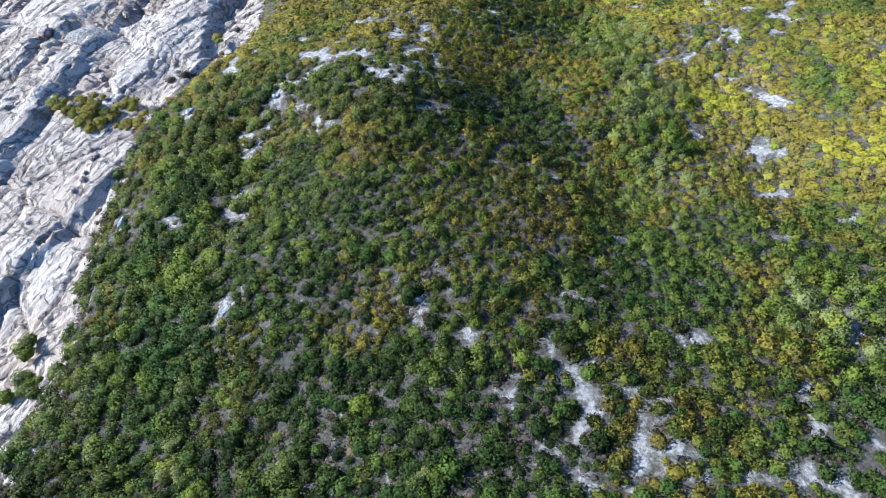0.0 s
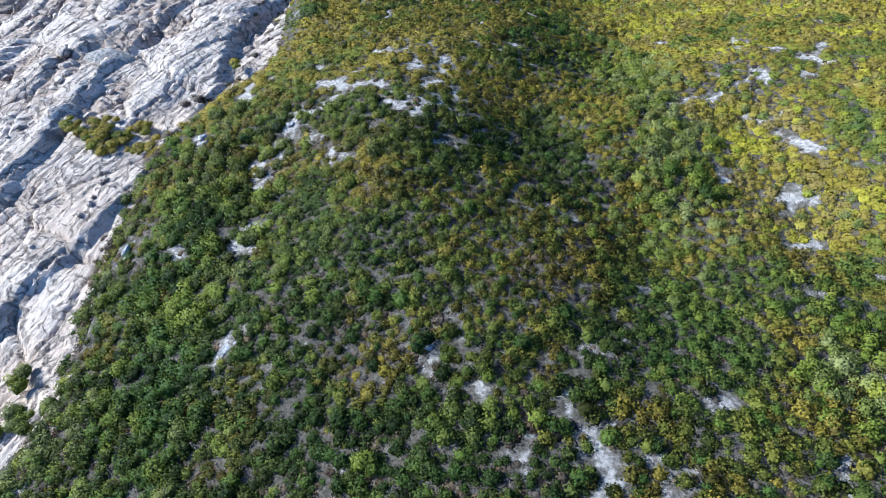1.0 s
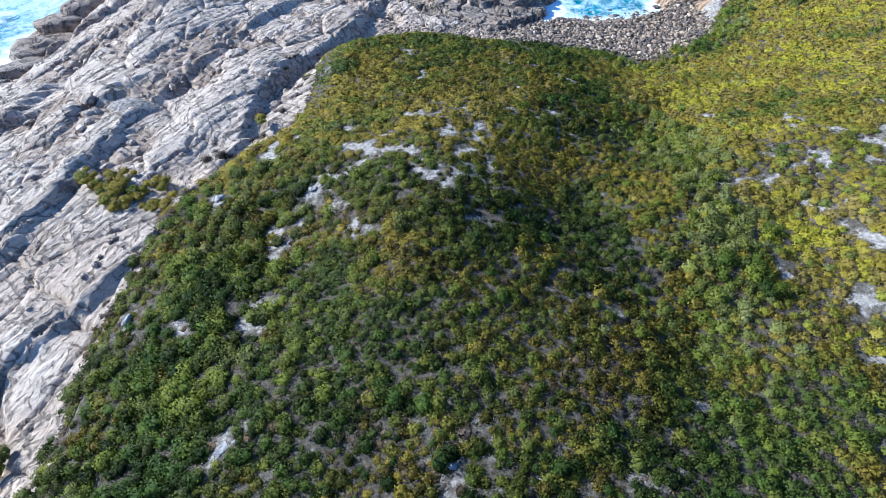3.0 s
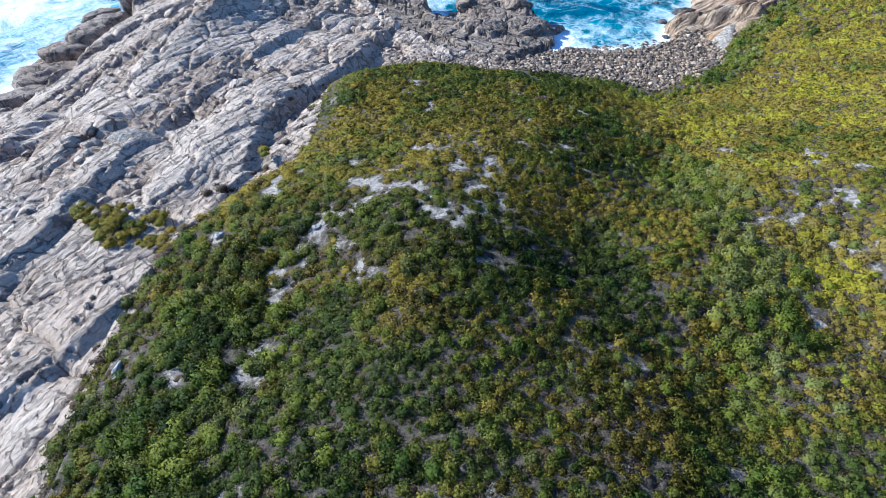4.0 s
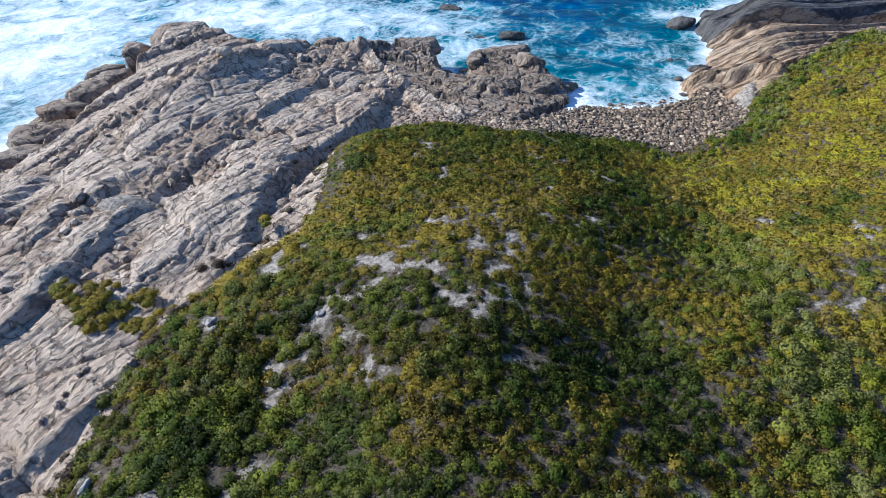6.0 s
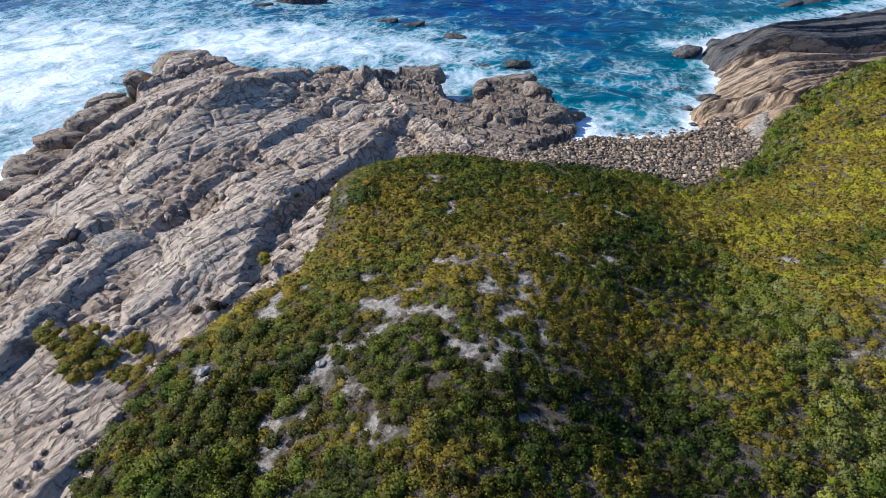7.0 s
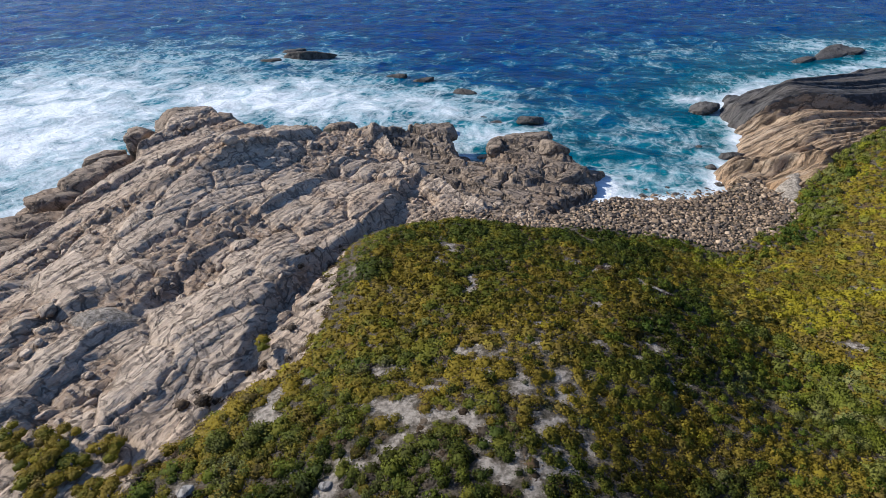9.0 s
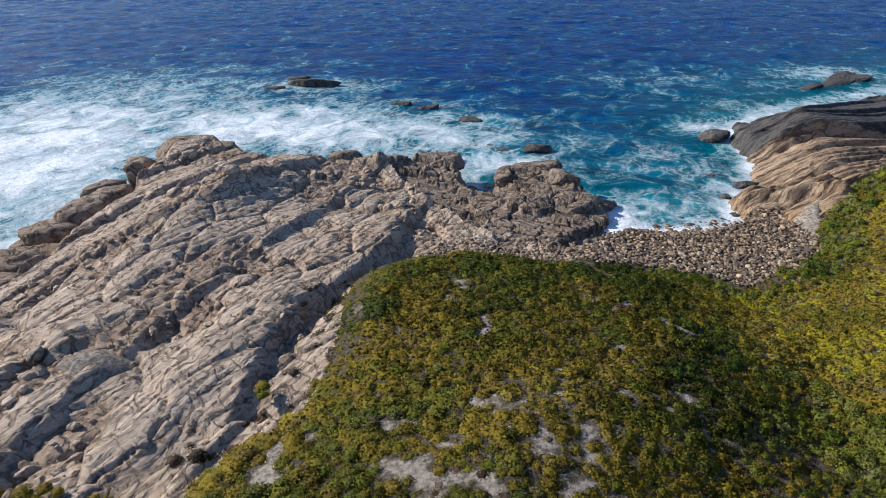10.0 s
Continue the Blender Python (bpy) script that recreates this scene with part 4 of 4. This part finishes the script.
for shape in COBBLE_SHAPES:
    shape.polygons.foreach_set("use_smooth", np.zeros(len(shape.polygons), bool))
    shape.materials.clear()
    shape.materials.append(COBBLE)


def beach_head(x):
    """How far the cobbles reach towards the outcrop."""
    return 83.3 + 0.85 * (x - 15) + 0.8 * wave(x, 0 * x, 2.2, 95)


def beach_places(seed):
    rng = np.random.default_rng(seed)
    x, y = (g.ravel() for g in np.meshgrid(np.arange(-16, 54, 0.43), np.arange(73, 100, 0.43)))
    x, y = x + rng.uniform(-0.24, 0.24, x.size), y + rng.uniform(-0.24, 0.24, x.size)
    shore, scrub = edge_distance(x, y, LAND_EDGE), edge_distance(x, y, SCRUB_EDGE)
    cove = (x > 14) & (x < 50.5 - 0.10 * np.abs(y - 84)) & (y < np.minimum(97, beach_head(x)))
    spill = (x <= 14) & (x > -9) & (y < 77.5 + 4.5 * rng.uniform(0, 1, x.size) ** 1.5)
    keep = (scrub < 0.6 + 0.8 * wave(x, y, 3, 93)) & (shore > -1.5) & (cove | spill)
    return x[keep], y[keep], rng


bx, by, rng = beach_places(91)
bz = np.maximum(land(bx, by), 0.0)
bx_, by_, beach_quads = sheet(np.arange(-16, 55, 0.8), np.arange(70, 101, 0.8))
bed = np.stack((bx_, by_, land(bx_, by_) - 0.1 - 1.5 * ramp(edge_distance(bx_, by_, SCRUB_EDGE), -0.5, 2) - 1.5 * (1 - ramp(bx_, 11, 15)) - 2.5 * ramp(bx_, 47, 50) - 1.5 * ramp(by_, 95, 98) - 2.5 * ramp(by_ - beach_head(bx_), -0.5, 1.5) * (bx_ < 26)), 1)
beach = tagged(new("beach", mesh_of("beach", bed, beach_quads, SOIL)), "cobble beach of grey and tan stones in the cove", "beach", kind="structure")
order = np.argsort(by + 0.02 * np.abs(bx - 30))
stones, loops, count = [], [], 0
for n, k in enumerate(order):
    shape = COBBLE_SHAPES[int(rng.integers(0, 9))]
    size = float(np.clip(rng.lognormal(-1.42, 0.36), 0.14, 0.75))
    where = pose(bx[k], by[k], bz[k] + 0.18 * size + 0.1 * rng.uniform(), rng.uniform(-25, 25), rng.uniform(-25, 25), rng.uniform(0, 360)) @ Matrix.Scale(size, 4)
    if n < 300:
        part("cobble", shape, beach).matrix_basis = where
    else:
        corners = np.empty(len(shape.vertices) * 3, np.float32)
        shape.vertices.foreach_get("co", corners)
        turned = corners.reshape(-1, 3) @ np.array(where.to_3x3()).T + np.array(where.translation)
        index = np.empty(len(shape.polygons) * 3, np.int32)
        shape.polygons.foreach_get("vertices", index)
        stones.append(turned), loops.append(index.reshape(-1, 3) + count)
        count += len(turned)
tagged(part("cobbles", mesh_of("cobbles", np.concatenate(stones), np.concatenate(loops), COBBLE, smooth=False), beach), kind="stuff")


# ---- bushes on the bare rock ----
def bush(x, y, spread, tall, tone, seed, label, leaves=None):
    rng = np.random.default_rng(seed)
    ob = new("coastal_bush")
    ob.matrix_world = pose(x, y, float(land(np.array([x]), np.array([y]))[0]) - 0.2)
    count = max(4, int(4.5 * spread * spread))
    angle, away = rng.uniform(0, 2 * np.pi, count), spread * np.sqrt(rng.uniform(0, 1, count))
    places = np.stack((away * np.cos(angle), away * np.sin(angle), np.full(count, 0.15)), 1)
    radii = rng.uniform(0.5, 0.85, count)
    data = scatter("crown", green_shapes, places, radii, radii * tall, tone + rng.normal(0, 0.1, count), leaves or GREEN, seed)
    part("crown", data, ob)
    stem_points, stem_faces = ball(4, 6)
    part("stem", mesh_of("stem", stem_points * np.array((0.12, 0.12, 0.6)), stem_faces, GREY_BARK), ob, "grey woody stem")
    return tagged(ob, label, "bush", "bushes on the rock")


bark = Shader("grey_bark")
GREY_BARK = bark.finish(bark.ramp(bark.noise(9, 5), (0.3, (0.08, 0.065, 0.05)), (0.7, (0.22, 0.19, 0.16))), 0.9)
for k, (x, y, spread, tone) in enumerate([(-27.6, 28.9, 1.3, 0.7), (-28.6, 26.8, 1.6, 0.55), (-30.5, 27.6, 1.5, 0.5), (-35, 31.4, 1.7, 0.45), (-33, 29.5, 1.3, 0.4), (-37.5, 31, 1.4, 0.4), (-36, 29.2, 1.5, 0.5), (-39.3, 31.8, 1.3, 0.45), (-31.8, 31.2, 1.4, 0.55), (-34, 27.6, 1.3, 0.5),
                                          (-31.9, -4.8, 1.7, 0.35), (-27.6, -8.4, 1.6, 0.4), (-29.4, -9, 1.5, 0.4), (-28.6, -3.9, 0.8, 0.4), (-32.9, -0.7, 0.9, 0.3), (-22.5, 43.5, 0.8, 0.5)]):
    bush(x, y, spread, 0.55 if y > 20 else 0.9, tone + (0.3 if y > 20 else 0.1), 700 + k, "dense olive-green bush rooted in a rock gully", OLIVE if y > 20 else GREEN)


# ---- dry scrub in the shaded trough beside the hill ----
rng = np.random.default_rng(801)
x, y = rng.uniform(-34, -12, 6000), rng.uniform(-16, 68, 6000)
away = -edge_distance(x, y, SCRUB_EDGE) + 1.5 * wave(x, y, 5, 88)
kept = (away > -0.6) & (away < np.where(y > 36, 6.5, 2.4)) & (rng.uniform(0, 1, x.size) < np.maximum(np.exp(-((y - 48) / 13) ** 2) * (1 - away / 8) * 0.16, 0.5 * (y < 38)))
x, y = x[kept], y[kept]
radii = rng.uniform(0.35, 0.75, x.size)
data = scatter("dry_scrub", heath_shapes, np.stack((x, y, rock_top(x, y, rock_relief) - 0.1), 1), radii, radii * 0.8, rng.normal(0.45, 0.12, x.size), GREY, 802)
tagged(new("dry_scrub", data), "dark dry grey scrub along the foot of the hill", "shrubs", kind="stuff")

# ---- loose rubble on the shelf ----
x, y = rng.uniform(-66, 14, 3600), rng.uniform(0, 112, 3600)
c, s = math.cos(radians(64)), math.sin(radians(64))
band = wave(x * c + y * s, (-x * s + y * c) * 3.2, 22, 5) + 0.7 * wave(x, y, 4.0, 6)
kept = (edge_distance(x, y, SCRUB_EDGE) < np.where(x < -8, -5, -1)) & (edge_distance(x, y, LAND_EDGE) > 3) & (rng.uniform(0, 1, x.size) < 0.02 + 0.7 * ramp(band, 0.25, 0.7))
x, y = x[kept], y[kept]
z = rock_top(x, y, rock_relief)
points, faces, count = [], [], 0
for n in range(x.size):
    shape = COBBLE_SHAPES[n % 9]
    size = float(np.clip(rng.lognormal(-1.2, 0.5), 0.16, 1.4))
    where = pose(x[n], y[n], z[n] + 0.15 * size, rng.uniform(-30, 30), rng.uniform(-30, 30), rng.uniform(0, 360)) @ Matrix.Diagonal((size, size * 0.9, size * 1.3, 1))
    corners, index = np.empty(len(shape.vertices) * 3, np.float32), np.empty(len(shape.polygons) * 3, np.int32)
    shape.vertices.foreach_get("co", corners), shape.polygons.foreach_get("vertices", index)
    points.append(corners.reshape(-1, 3) @ np.array(where.to_3x3()).T + np.array(where.translation))
    faces.append(index.reshape(-1, 3) + count)
    count += len(points[-1])
tagged(new("rubble", mesh_of("rubble", np.concatenate(points), np.concatenate(faces), GRANITE, smooth=False)), "angular grey granite rubble lying on the shelf", "rubble", kind="stuff")


# single boulders in the bands of rubble
rng = np.random.default_rng(851)
x, y = rng.uniform(-62, 6, 900), rng.uniform(6, 108, 900)
chosen = np.flatnonzero((rubble_band(x, y) > 0.6) & (edge_distance(x, y, SCRUB_EDGE) < -6) & (edge_distance(x, y, LAND_EDGE) > 5))[:46]
for k, low in zip(chosen, rock_top(x[chosen], y[chosen], rock_relief)):
    a = float(np.clip(rng.lognormal(-0.25, 0.35), 0.5, 1.7))
    rock("boulder", x[k], y[k], (a, a * rng.uniform(0.6, 0.9), a * rng.uniform(0.5, 0.8)), rng.uniform(0, 360), 2000 + int(k), GRANITE,
         "angular grey granite boulder lying on the shelf", "boulders on the shelf", 0.3, 8, base=float(low))


# ---- larger bushes standing out of the scrub ----
rng = np.random.default_rng(901)
MODELS = [bush(x, y, spread, 1.15, tone, 730 + k, "rounded green bush taller than the scrub around it")
          for k, (x, y, spread, tone) in enumerate([(24.5, 20, 0.75, 0.55), (29, 24, 0.6, 0.6), (-20, 2, 0.6, 0.4), (-22, 14, 0.7, 0.45), (31, 33, 0.7, 0.65), (4, 2.5, 0.3, 0.9)])]
for model in MODELS:
    tagged(model, group="bushes in the scrub")
x, y = rng.uniform(-25, 40, 900), rng.uniform(-18, 62, 900)
chosen = np.flatnonzero((lush(x, y) > 0.62) & (edge_distance(x, y, SCRUB_EDGE) > 1.0) & (bare_sand(x, y) < 0.2))[:64]
for n, k in enumerate(chosen):
    low = float(land(x[k:k + 1], y[k:k + 1])[0]) - 0.1
    copy_thing(MODELS[n % 5], pose(x[k], y[k], low, 0, 0, rng.uniform(0, 360)))

# ---- pale limestone blocks on the hill ----
for k, (x, y, a, b, c, turn) in enumerate([(-13.7, -1.7, 1.1, 0.6, 0.45, 45), (-12.9, -1.2, 0.5, 0.35, 0.3, 10), (-22.2, 26.1, 1.0, 0.7, 0.5, 60), (-21.6, 25.2, 0.6, 0.5, 0.4, 0),
                                           (-7.2, -1.8, 0.5, 0.35, 0.3, 20), (2.2, -3.8, 0.6, 0.35, 0.3, -20), (-14.6, 19.4, 0.8, 0.5, 0.35, 30), (-11.9, 25.8, 0.7, 0.5, 0.35, 0), (-26.4, 11.2, 0.9, 0.5, 0.4, 80)]):
    rock("limestone_block", x, y, (0.75 * a, 0.75 * b, 0.75 * c), turn, 960 + k, LIMESTONE, "small pale limestone block among the shrubs", "limestone blocks", 0.3, 10)
